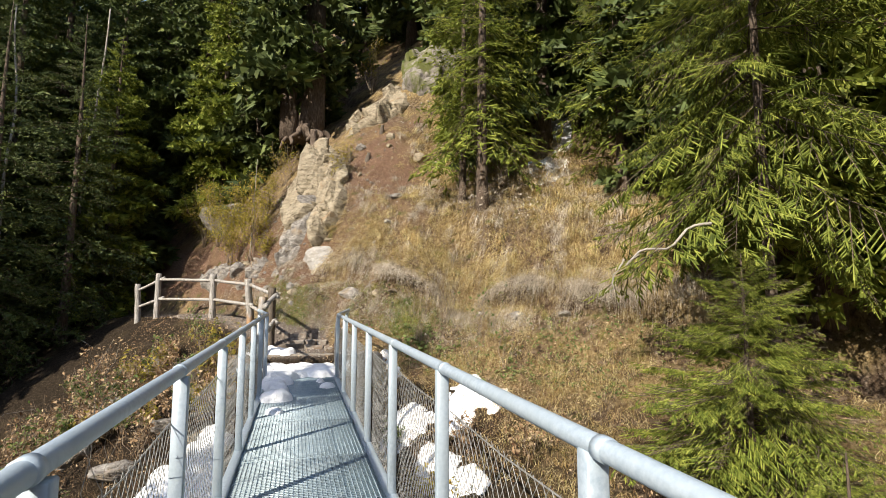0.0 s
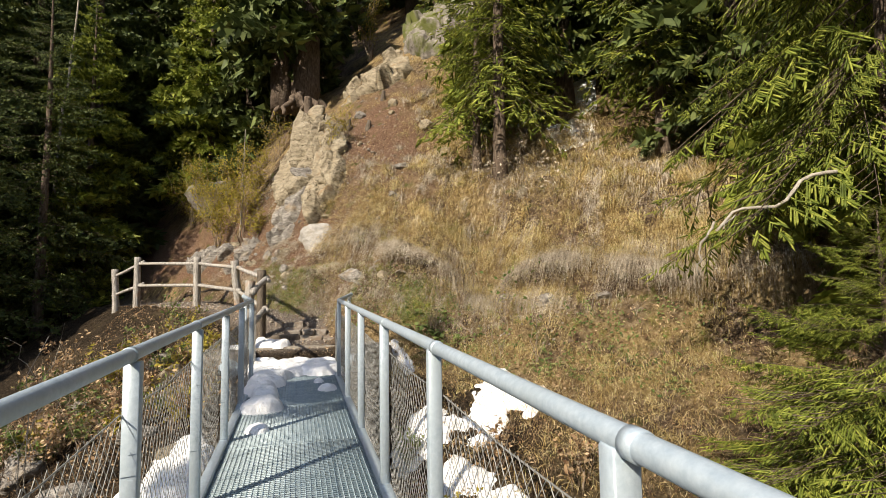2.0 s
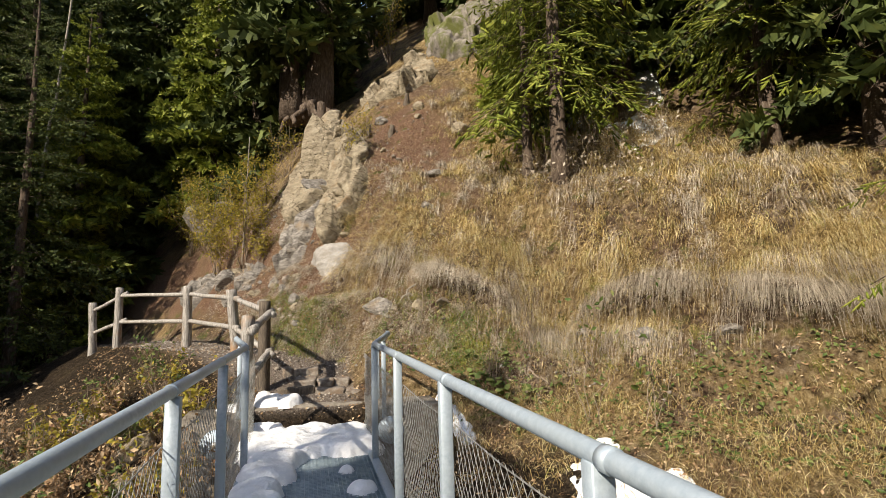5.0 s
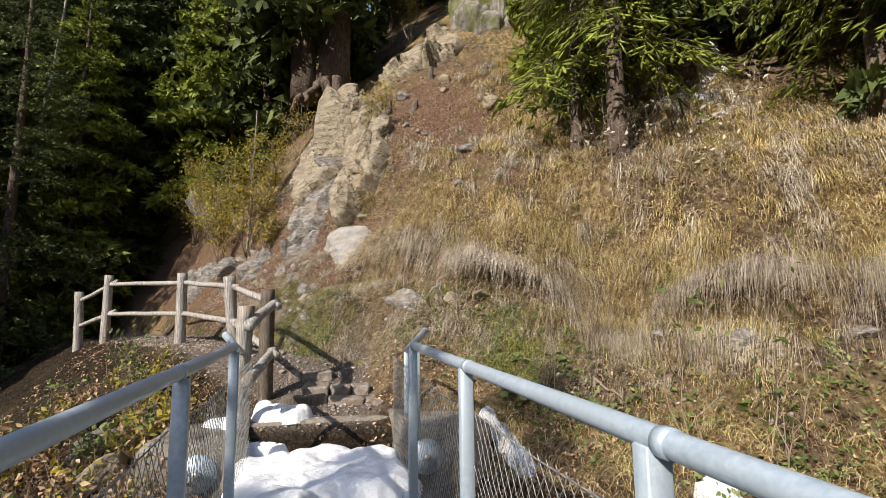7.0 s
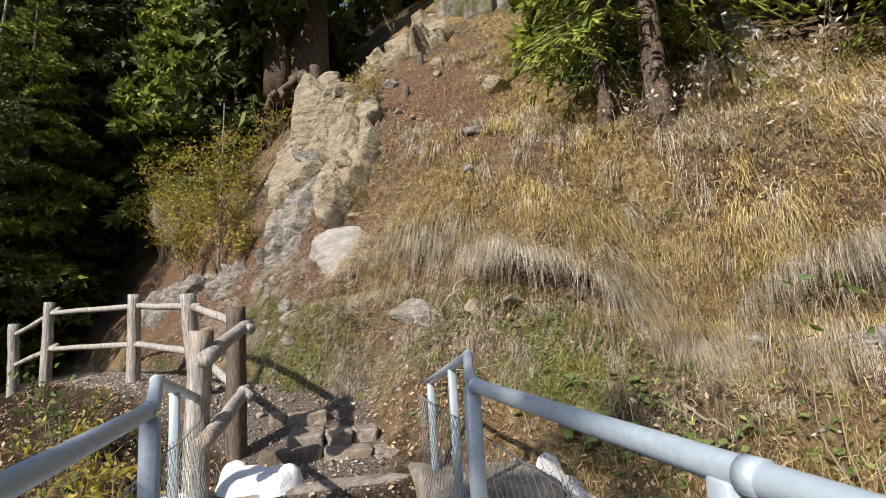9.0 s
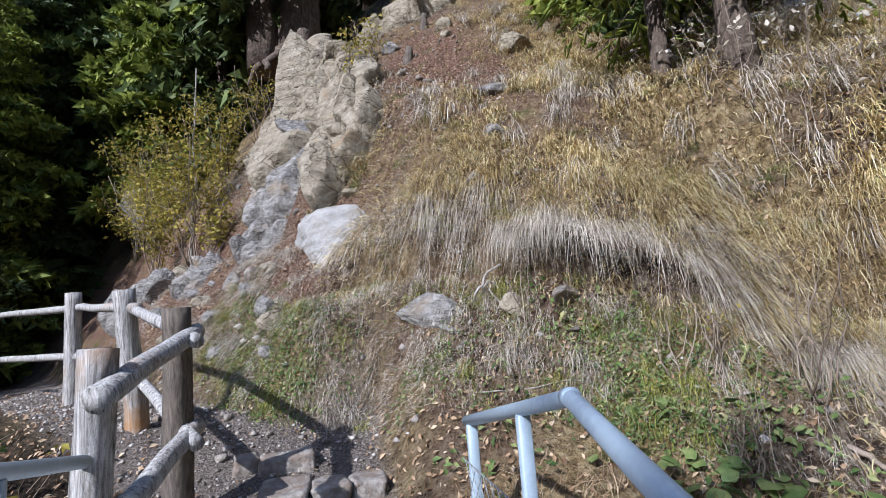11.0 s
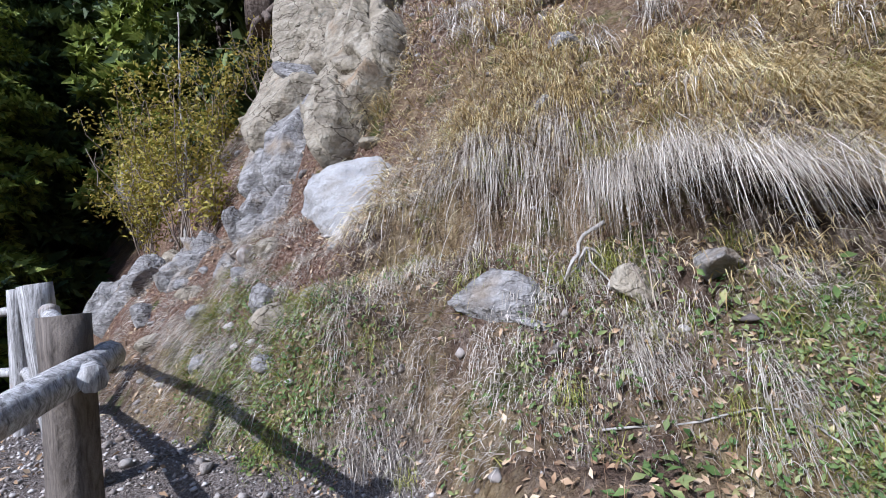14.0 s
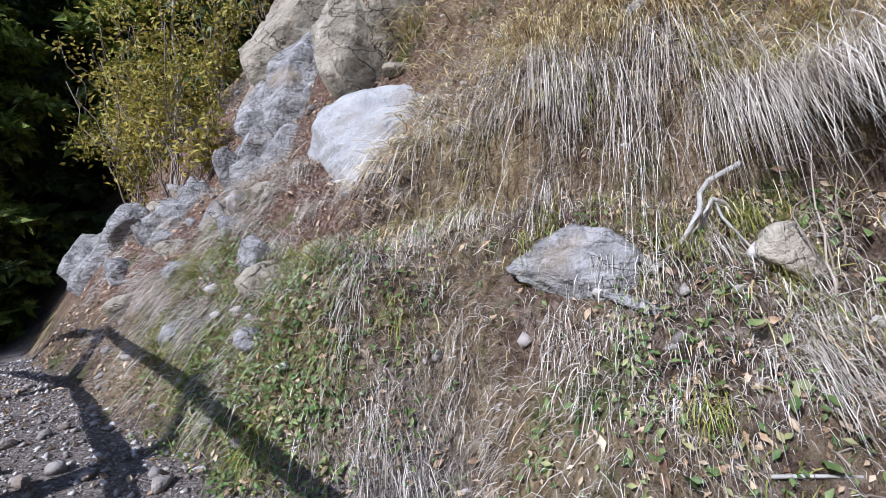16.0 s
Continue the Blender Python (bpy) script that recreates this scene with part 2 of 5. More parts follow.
def hash2(ix, iy, seed):
    h = (ix * 374761393 + iy * 668265263 + seed * 1442695041) & 0xFFFFFFFF
    h = ((h ^ (h >> 13)) * 1274126177) & 0xFFFFFFFF
    return ((h ^ (h >> 16)) & 0xFFFF) / 65535.0


def wave(x, y, scale, seed=0, octaves=3):
    """Smooth noise of two coordinates, about -1 to 1."""
    x, y = np.asarray(x, float) * scale, np.asarray(y, float) * scale
    out, amp, total = 0.0, 1.0, 0.0
    for o in range(octaves):
        ix, iy = np.floor(x).astype(np.int64), np.floor(y).astype(np.int64)
        fx, fy = x - ix, y - iy
        fx, fy = fx * fx * (3 - 2 * fx), fy * fy * (3 - 2 * fy)
        v = [hash2(ix + a, iy + b, seed + o) for a, b in ((0, 0), (1, 0), (0, 1), (1, 1))]
        out = out + amp * ((v[0] * (1 - fx) + v[1] * fx) * (1 - fy) + (v[2] * (1 - fx) + v[3] * fx) * fy)
        total += amp
        amp, x, y = amp * 0.5, x * 2.03 + 17.1, y * 2.03 + 5.3
    return 2 * out / total - 1


def tube(path, radii, sides=8, cap=True):
    """Vertices and faces of a tube along the points of path."""
    p = np.asarray(path, float)
    r = np.broadcast_to(np.asarray(radii, float), (len(p),))
    d = np.gradient(p, axis=0)
    d /= np.linalg.norm(d, axis=1)[:, None] + 1e-9
    up = np.array([0, 0, 1.0]) if abs(d[0][2]) < 0.9 else np.array([1.0, 0, 0])
    u = np.cross(d, up)
    u /= np.linalg.norm(u, axis=1)[:, None] + 1e-9
    w = np.cross(d, u)
    a = np.arange(sides) * 2 * math.pi / sides
    v = p[:, None] + r[:, None, None] * (np.cos(a)[None, :, None] * u[:, None] + np.sin(a)[None, :, None] * w[:, None])
    v = v.reshape(-1, 3)
    i = np.arange(len(p) - 1)[:, None] * sides
    k = np.arange(sides)[None]
    f = np.stack([i + k, i + (k + 1) % sides, i + sides + (k + 1) % sides, i + sides + k], -1).reshape(-1, 4)
    fs = [f]
    if cap:
        n = len(v)
        v = np.vstack([v, p[0], p[-1]])
        k = np.arange(sides)
        e = (len(p) - 1) * sides
        fs.append(np.stack([np.full(sides, n), (k + 1) % sides, k], -1))
        fs.append(np.stack([np.full(sides, n + 1), e + k, e + (k + 1) % sides], -1))
    return v, fs


def join(pieces):
    """Joins (verts, [faces]) pieces into one."""
    vs, by, n = [], {}, 0
    for v, fs in pieces:
        for f in fs:
            by.setdefault(f.shape[1], []).append(f + n)
        vs.append(v)
        n += len(v)
    return np.vstack(vs), [np.vstack(f) for f in by.values()]


def block(sx, sy, sz, bevel=0.01, rough=0.0, seed=0, cuts=0):
    """A bevelled box, its base at z 0, as (verts, [faces])."""
    bm = bmesh.new()
    bmesh.ops.create_cube(bm, size=1)
    bmesh.ops.scale(bm, vec=(sx, sy, sz), verts=bm.verts)
    if cuts:
        bmesh.ops.subdivide_edges(bm, edges=bm.edges[:], cuts=cuts, use_grid_fill=True)
    if bevel:
        sharp_edges = [e for e in bm.edges if len(e.link_faces) == 2 and e.calc_face_angle(0) > 0.5]
        bmesh.ops.bevel(bm, geom=sharp_edges, offset=bevel, segments=1, affect="EDGES")
    bmesh.ops.triangulate(bm, faces=[f for f in bm.faces if len(f.verts) > 4])
    v = np.array([x.co for x in bm.verts])
    quads = np.array([[x.index for x in f.verts] for f in bm.faces if len(f.verts) == 4], int).reshape(-1, 4)
    tris = np.array([[x.index for x in f.verts] for f in bm.faces if len(f.verts) == 3], int).reshape(-1, 3)
    bm.free()
    if rough:
        v = v + rough * np.stack([wave(v[:, 1] + v[:, 2], v[:, 0] - v[:, 2], 4 / max(sx, sy, sz), seed + k) for k in range(3)], -1)
    v[:, 2] += sz / 2
    return v, [f for f in (quads, tris) if len(f)]


def boulder(seed, size, flat=14, rough=0.035, level=4):
    """An angular stone: a ball cut by random planes, with finer breaks; (verts, [faces])."""
    rng = np.random.RandomState(seed)
    bm = bmesh.new()
    bmesh.ops.create_icosphere(bm, subdivisions=level, radius=1)
    v = np.array([x.co for x in bm.verts])
    f = np.array([[x.index for x in q.verts] for q in bm.faces])
    bm.free()
    n = rng.normal(size=(flat, 3))
    n /= np.linalg.norm(n, axis=1)[:, None]
    h = rng.uniform(0.5, 0.85, flat)
    reach = np.min(np.where(v @ n.T > 0.05, h / np.maximum(v @ n.T, 0.05), 9), axis=1)
    v = v * np.minimum(1, reach)[:, None]
    bed = rng.normal(size=3) * 0.3 + np.array([0, 0, 1])
    s = v @ bed * 5
    step = (np.floor(s) + np.clip((s - np.floor(s)) * 5, 0, 1)) / 5 - v @ bed
    v = v * (1 + 0.25 * step[:, None])
    v = v * (1 + rough * 2 * wave(v[:, 0] + v[:, 2] * 0.7, v[:, 1] - v[:, 2] * 0.6, 3.2, seed, 4)[:, None])
    return v * np.asarray(size, float), [f]


def turned(vf, m):
    v, fs = vf
    m = np.array(m)
    return v @ m[:3, :3].T + m[:3, 3], fs


# ---- the lie of the land ----
FOOT = [(45, -30), (9.5, 4.4), (5.2, 8.6), (2.9, 10.7), (1.9, 11.8), (0.62, 12.72), (0.05, 13.0), (-0.6, 13.9), (-1.95, 15.9), (-3.3, 18.3), (-5.5, 22.5), (-13, 34), (-45, 75)]
FOOT_Z = [-1, 0.0, 0.28, 0.42, 0.92, 1.0, 0.96, 1.02, 1.06, 1.05, 0.9, 3.2, 16]
STEEP = [0, 0, 0, 0, 0, 0.05, 0.35, 0.8, 1, 1, 1, 0.7, 0.5]


def lie(x, y):
    """Distance uphill of the bank's foot (minus: downhill), foot height and steepness at each place."""
    x, y = np.asarray(x, float), np.asarray(y, float)
    best = np.full(x.shape, 1e9)
    sign, fz, st, total = np.ones(x.shape), 0.0, 0.0, 0.0
    for i in range(len(FOOT) - 1):
        (ax, ay), (bx, by) = FOOT[i], FOOT[i + 1]
        dx, dy = bx - ax, by - ay
        t = np.clip(((x - ax) * dx + (y - ay) * dy) / (dx * dx + dy * dy), 0, 1)
        px, py = x - ax - t * dx, y - ay - t * dy
        d = np.hypot(px, py)
        near = d < best
        best = np.where(near, d, best)
        sign = np.where(near, np.where(dx * py - dy * px > 0, -1, 1), sign)
        w = math.hypot(dx, dy) ** 0.5 / (d + 0.05) ** 5
        fz = fz + w * (FOOT_Z[i] + t * (FOOT_Z[i + 1] - FOOT_Z[i]))
        st = st + w * (STEEP[i] + t * (STEEP[i + 1] - STEEP[i]))
        total = total + w
    return best * sign, fz / total, st / total


def smooth(v, lo, hi):
    t = np.clip((v - lo) / (hi - lo), 0, 1)
    return t * t * (3 - 2 * t)


def height(x, y):
    x, y = np.asarray(x, float), np.asarray(y, float)
    d, fz, st = lie(x, y)
    set_back = 0.38 * np.exp(-((x - 4.1) / 0.9) ** 2) * smooth(d, 0.2, 0.9) * (1 - smooth(d, 1.5, 2.1))
    wob = d - set_back + 0.13 * wave(x, y, 0.9, 3, 2) * smooth(d, 0.1, 1.2)
    easy = np.interp(wob, [0, 0.3, 0.6, 0.84, 0.92, 1.08, 1.5, 2.3, 3.6, 5, 8, 12, 20, 60, 400], [0, 0.32, 0.74, 0.96, 1.42, 1.72, 2.22, 3.25, 3.95, 5.05, 8.2, 12.5, 21, 50, 160])
    hard = np.interp(wob, [0, 0.25, 0.55, 0.95, 1.3, 1.65, 2.2, 2.8, 3.6, 5, 6, 8, 20, 60, 400], [0, 0.40, 0.95, 1.42, 1.62, 2.6, 3.3, 4.3, 5.2, 7.3, 8.5, 11.3, 24, 52, 160])
    up = fz + easy * (1 - st) + hard * st
    run = -d
    edge = 1.15 * st + 0.1
    down = fz - 0.06 * np.minimum(run, edge) - (0.46 + 0.2 * st) * np.maximum(run - edge, 0)
    down = np.maximum(down, -2.4 + 0.15 * wave(x, y, 0.6, 9))
    down = down + 0.5 * np.maximum(run - 13, 0)
    # the upright face of the cliff
    up = up + 0.95 * np.exp(-((x - 0.85) / 0.62) ** 2) * (smooth(d, 2.1, 2.6) - smooth(d, 3.0, 5.0))
    # the bay in which the pale slab leans
    up = up - 0.38 * np.exp(-((x - 0.72) / 0.5) ** 2 - ((y - 14.1) / 0.5) ** 2)
    z = np.where(d > 0, up, down)
    z = z + 0.085 * wave(x, y, 3.2, 1, 5) * np.where((d < 0) & (d > -1.2) & (st > 0.1), 0.3, 1) + np.where(d > 6, 0.5, 0.10) * wave(x, y, 0.45, 5)
    # the ramp of the steps and the cut for the bridge's end
    ramp_z = np.interp(y, [11.0, 11.3, 11.7, 12.0, 12.25, 12.6, 13.2], [0.29, 0.36, 0.43, 0.47, 0.58, 0.73, 0.92])
    w = smooth(x, -0.95, -0.45) * (1 - smooth(x, 0.85, 1.3)) * smooth(y, 10.7, 11.1) * (1 - smooth(y, 12.7, 13.3))
    z = z * (1 - w) + ramp_z * w
    cut = np.interp(y, [-60, -6, -3, 8.5, 10.2, 10.7, 11.2], [-2.2, -2.2, -1.5, -1.1, -0.55, -0.1, 0.4])
    w = smooth(x, -1.5, -0.9) * (1 - smooth(x, 1.4, 2.0)) * (1 - smooth(y, 10.9, 11.15))
    return np.where(w > 0, np.minimum(z, z * (1 - w) + cut * w), z)


def trodden(x, y):
    d, fz, st = lie(x, y)
    p = smooth(d, -1.15, -0.95) * (1 - smooth(d, -0.08, 0.08)) * smooth(st, 0.05, 0.3)
    s = smooth(x, -0.5, -0.25) * (1 - smooth(x, 0.8, 1.0)) * smooth(y, 11.0, 11.2) * (1 - smooth(y, 12.8, 13.2))
    return np.maximum(p, s)


def bare(x, y):
    """Where needle litter and red earth lie open on the slope."""
    d, fz, st = lie(x, y)
    a = np.exp(-((np.asarray(x) - 2.6) / 1.3) ** 2 - ((np.asarray(y) - 15.9) / 1.9) ** 2) * 1.5
    b = smooth(st, 0.1, 0.5) * smooth(d, 0.2, 0.5) * (1 - smooth(d, 1.4, 2.4))
    return np.clip(np.maximum(a, b) + 0.5 * wave(x, y, 1.5, 33), 0, 1)


def stream_side(x, y):
    d, fz, st = lie(x, y)
    return np.clip((1 - smooth(d, -1.3, -0.6)) + 0.35 * wave(x, y, 0.9, 44), 0, 1) * (1 - smooth(np.asarray(x), 2.5, 4.5) * 0.5) * (d < -0.3)


def axis(lo, hi, fine, far, near_step):
    near = np.arange(lo, hi, near_step)
    k = np.geomspace(near_step, far, 46)
    return np.concatenate([lo - np.cumsum(k)[::-1], near, hi + np.cumsum(k)])


gx = axis(-4.5, 7.0, 0, 60, 0.06)
gy = axis(5.0, 19.0, 0, 60, 0.06)
X, Y = np.meshgrid(gx, gy)
Z = height(X, Y)
nx, ny = len(gx), len(gy)
idx = np.arange(nx * ny).reshape(ny, nx)
quads = np.stack([idx[:-1, :-1], idx[:-1, 1:], idx[1:, 1:], idx[1:, :-1]], -1).reshape(-1, 4)
ground = part("ground", mesh_of("ground", np.stack([X, Y, Z], -1).reshape(-1, 3), quads, GROUND, True,
              [("trodden", trodden(X, Y).ravel()), ("bare", bare(X, Y).ravel()), ("stream", stream_side(X, Y).ravel())]))
tagged(ground, "steep autumn bank of red earth and dry grass above a stony path", "ground", kind="structure")


def upright(x, y, sink=0.0, rx=0, ry=0, rz=0):
    return pose(x, y, float(height(x, y)) - sink, rx, ry, rz)


# ---- the footbridge ----
def deck_z(y):
    return -0.03 + 0.017 * y


RAIL_L, RAIL_R, GAP, Y_END = -0.25, 0.90, 1.305, 9.17
RAIL_H, RAIL_RAD = 1.09, 0.027
posts_y = [Y_END - GAP * k for k in range(12)]
POSTS = {1: posts_y, -1: [9.15 - 1.285 * k for k in range(12)]}
bridge = thing("footbridge", "galvanised steel footbridge with grated deck and tube handrails", "bridge")


def box_at(x0, x1, y0, y1, z0, z1, bevel=0.003):
    v, fs = block(x1 - x0, y1 - y0, z1 - z0, bevel)
    return v + np.array([(x0 + x1) / 2, (y0 + y1) / 2, z0]), fs


def slope_on(vf):
    """Sets a piece that was built on a level deck onto the sloping one."""
    v, fs = vf
    v = np.array(v)
    v[:, 2] += deck_z(v[:, 1])
    return v, fs


y0, y1 = posts_y[-1] - 0.5, 10.45
for k in range(12):
    a, b = y1 - (k + 1) * 1.36, y1 - k * 1.36 - 0.012
    rods = [box_at(x - 0.0016, x + 0.0016, a, b, -0.03, 0, 0) for x in np.arange(RAIL_L + 0.05, RAIL_R - 0.03, 0.0333)]
    rods += [box_at(RAIL_L + 0.04, RAIL_R - 0.04, y - 0.0018, y + 0.0018, -0.014, -0.001, 0) for y in np.arange(a + 0.01, b, 0.0333)]
    rods += [box_at(RAIL_L + 0.04, RAIL_R - 0.04, y, y + 0.004, -0.032, 0.001, 0) for y in (a, b - 0.004)]
    part("grating", mesh_of("grating", *slope_on(join(rods)), GRATE), bridge)
    part("deck_plate", mesh_of("deck_plate", *slope_on(box_at(RAIL_L + 0.04, RAIL_R - 0.04, a, b, -0.040, -0.034, 0)), GRATE), bridge)
for x, name in ((RAIL_L, "stringer"), (RAIL_R, "stringer")):
    part(name, mesh_of(name, *slope_on(box_at(x - 0.035, x + 0.035, y0, y1, -0.16, 0.028, 0.006)), STEEL), bridge)
for y in posts_y:
    part("cross_beam", mesh_of("cross_beam", *slope_on(box_at(RAIL_L + 0.036, RAIL_R - 0.036, y - 0.03, y + 0.03, -0.15, -0.035, 0.004)), STEEL), bridge)
# posts: flat bars with a cut top, seen broad from the deck
bm_v, bm_f = block(0.058, 0.05, RAIL_H - 0.03, 0.004)
post_mesh = mesh_of("post", bm_v, bm_f, STEEL)
for side, x in ((-1, RAIL_L), (1, RAIL_R)):
    for y in POSTS[side]:
        part("post", post_mesh, bridge, m=pose(x, y, deck_z(y)))


def pipe(path, r=RAIL_RAD, sides=16):
    return tube(path, r, sides)


def collar(p, d, r=RAIL_RAD + 0.0035, w=0.018):
    d = np.asarray(d, float) / np.linalg.norm(d)
    return tube([np.asarray(p) - d * w, np.asarray(p) + d * w], r, 16)


for side, x in ((-1, RAIL_L), (1, RAIL_R)):
    zs = lambda y: deck_z(y) + RAIL_H - (0.018 if side > 0 else 0)
    bend = (1.15, 9.98, 1.268) if side > 0 else (-0.43, 9.95, 1.265)
    stop = (1.17, 11.1, 1.03) if side > 0 else (-0.47, 11.2, 1.05)
    q, s = np.array(bend), np.array(stop)
    a0 = np.array((x, Y_END, zs(Y_END)))
    rail = part("handrail", mesh_of("handrail", *pipe([(x, y0, zs(y0)), (x, 2.0, zs(2.0)), (x, Y_END - 0.1, zs(Y_END - 0.1)), tuple(a0 * 0.9 + q * 0.1), tuple(a0 * 0.12 + q * 0.88), tuple(q), tuple(q * 0.9 + s * 0.1), tuple(s)]), STEEL, True), bridge)
    for y in POSTS[side]:
        part("collar", mesh_of("collar", *collar((x, y - 0.05, zs(y - 0.05)), (0, 1, 0.017)), STEEL, True), rail)
    part("collar", mesh_of("collar", *collar(bend, (0.1 * side, 1, -0.1)), STEEL, True), rail)
    for t, low in ((0.34, 0.28), (0.93, 0.30)):
        p = np.array(bend) * (1 - t) + np.array(stop) * t
        v, f = block(0.05, 0.035, p[2] - low - 0.02, 0.004)
        part("end_post", mesh_of("end_post", v + np.array([p[0], p[1], low]), f, STEEL), bridge)


def chain_link(x, a, b, low, high, seed):
    """Woven diamond netting between two posts."""
    out = []
    step = 0.062
    w, h = b - a, high - low
    rng = np.random.RandomState(seed)
    slope = 1.25
    for s in (1, -1):
        for c in np.arange(-h / slope, w, step):
            pts = []
            for k in np.linspace(0, 1, 9):
                z = k * h
                y = c + z / slope
                if 0 <= y <= w:
                    pts.append((x + 0.004 * s * math.cos(k * 30) + 0.008 * math.sin(3 * y + seed), a + (y if s > 0 else w - y), low + z))
            if len(pts) > 1:
                out.append(tube(pts, 0.0016, 4, False))
    for z in (low + 0.01, high):
        out.append(tube([(x, a, z), (x + 0.006, (a + b) / 2, z - 0.02), (x, b, z)], 0.003, 5, False))
    return join(out)


for side, x in ((-1, RAIL_L), (1, RAIL_R)):
    row = POSTS[side]
    for k in range(len(row) - 1):
        a, b = row[k + 1] + 0.02, row[k] - 0.02
        part("netting", mesh_of("netting", *slope_on(chain_link(x + 0.034 * side, a, b, 0.02, RAIL_H - 0.22, k)), WIRE), bridge)
    part("netting", mesh_of("netting", *slope_on(chain_link(x + 0.034 * side, POSTS[side][0] + 0.02, 10.4, 0.02, RAIL_H - 0.2, 40)), WIRE), bridge)

# ---- abutment and steps ----
abut = thing("abutment", "stained old concrete bridge abutment with side cheeks", "abutment", kind="structure")
part("front_wall", mesh_of("front_wall", *turned(block(2.1, 0.5, 1.2, 0.02, 0.02, 3, 6), pose(0.3, 11.42, -0.84)), CONCRETE), abut)
part("seat", mesh_of("seat", *turned(block(2.0, 0.75, 0.9, 0.02, 0.015, 4, 6), pose(0.28, 10.79, -0.82)), CONCRETE), abut)
part("cheek", mesh_of("cheek", *turned(block(0.85, 1.0, 1.15, 0.03, 0.02, 5, 6), pose(1.44, 10.86, -0.74)), CONCRETE), abut)
part("cheek", mesh_of("cheek", *turned(block(0.75, 1.0, 1.12, 0.03, 0.02, 6, 6), pose(-0.74, 10.80, -0.74)), CONCRETE), abut)
for x in (1.22, -0.66):
    a = thing("anchor_plate", "round pale metal cable anchor plate on the concrete", "anchor plate", group="anchor plates")
    a.matrix_basis = pose(x, 10.29, 0.16, 90)
    part("disc", mesh_of("disc", *tube([(0, 0, -0.02), (0, 0, 0.03)], 0.15, 28), STEEL), a)
    part("nut", mesh_of("nut", *tube([(0, 0, 0.03), (0, 0, 0.07)], 0.035, 6), WIRE), a)


def step_row(y, z, xs, seed):
    s = thing("stone_step", "rough dark stone step set in trodden earth", "step", group="stone steps")
    rng = np.random.RandomState(seed)
    for a, b in zip(xs[:-1], xs[1:]):
        v, f = block(b - a - 0.012, 0.34, 0.16, 0.015, 0.022, rng.randint(99), 6)
        part("stone", mesh_of("stone", *turned((v, f), pose((a + b) / 2, y + rng.uniform(-0.05, 0.05), z - 0.19 + rng.uniform(-0.03, 0.01), rng.uniform(-5, 5), rng.uniform(-4, 4), rng.uniform(-9, 9))), STEP_STONE), s)


STEP_STONE = material("step_stone", lambda t: mix(t, sharp(t, noise_node(t, 6, 6, 0.7), 0.42, 0.62), ramp(t, noise_node(t, 14, 7, 0.7), [(0.3, (0.14, 0.12, 0.10)), (0.7, (0.42, 0.38, 0.33))]), (0.20, 0.15, 0.11)), 0.92, bump=0.02, bump_scale=22)
step_row(11.75, 0.51, [0.38, 0.80, 1.12], 1)
step_row(12.14, 0.62, [0.10, 0.42, 0.66, 0.90], 2)
step_row(12.52, 0.775, [-0.1, 0.08, 0.46], 3)
log = thing("log_step", "dark wet squared timber edging a step", "log step")
part("log", mesh_of("log", *turned(block(0.5, 0.16, 0.16, 0.02, 0.01, 4, 4), pose(0.13, 11.78, 0.37)), DARK_WOOD), log)


# ---- wooden fence ----
def hewn(p, q, r0, r1, seed, sides=9, rough=0.12, mat=None, squash=1.0):
    """A hewn pole from p to q with an uneven round."""
    n = 14
    p, q = np.array(p, float), np.array(q, float)
    t = np.linspace(0, 1, n)
    path = p + (q - p) * t[:, None] + 0.012 * np.stack([wave(t * 3, t * 0, 1, seed + k, 2) for k in range(3)], -1) * (np.sin(t * math.pi)[:, None])
    v, fs = tube(path, r0 + (r1 - r0) * t, sides)
    k = np.arange(n * sides)
    c = np.repeat(path, sides, 0)
    w = 1 + rough * wave(k % sides * 1.7, k // sides * 0.25, 0.8, seed)
    v[:n * sides] = c + (v[:n * sides] - c) * w[:, None]
    return v, fs


fence = thing("wooden_fence", "weathered grey split-pole fence beside the path", "fence")
FENCE = [((-0.50, 11.20), 1.52, (0.06, -0.1)), ((-0.31, 12.0), 1.73, (0.0, -0.1)), ((-0.80, 13.05), 1.96, (-0.10, -0.1)), ((-1.92, 14.85), 2.15, (0.0, -0.05)), ((-3.65, 16.65), 2.25, (0.0, 0.0)), ((-4.2, 16.95), 1.95, (-0.05, 0))]
tops = []
for k, ((x, y), top, lean) in enumerate(FENCE):
    g = float(height(x, y))
    tops.append(np.array([x + lean[0], y + lean[1], top]))
    part("post", mesh_of("post", *hewn((x, y, g - 0.25), (x + lean[0], y + lean[1], top), 0.088, 0.080, 60 + k, 4, 0.10), WOOD if k % 2 == 0 or k > 2 else DARK_WOOD), fence)
for k in range(len(FENCE) - 1):
    a, b = tops[k], tops[k + 1]
    g = [float(height(FENCE[i][0][0], FENCE[i][0][1])) for i in (k, k + 1)]
    d = (b - a) / np.linalg.norm(b - a)
    for j, share in enumerate((0.86, 0.42)):
        p = a + np.array([0.07, -0.03, (g[0] - a[2]) * (1 - share)]) - d * 0.14
        q = b + np.array([0.07, -0.03, (g[1] - b[2]) * (1 - share)]) + d * 0.14
        part("rail", mesh_of("rail", *hewn(p, q, 0.058 if k == 0 else 0.042, 0.05 if k == 0 else 0.037, 80 + 2 * k + j), WOOD), fence)


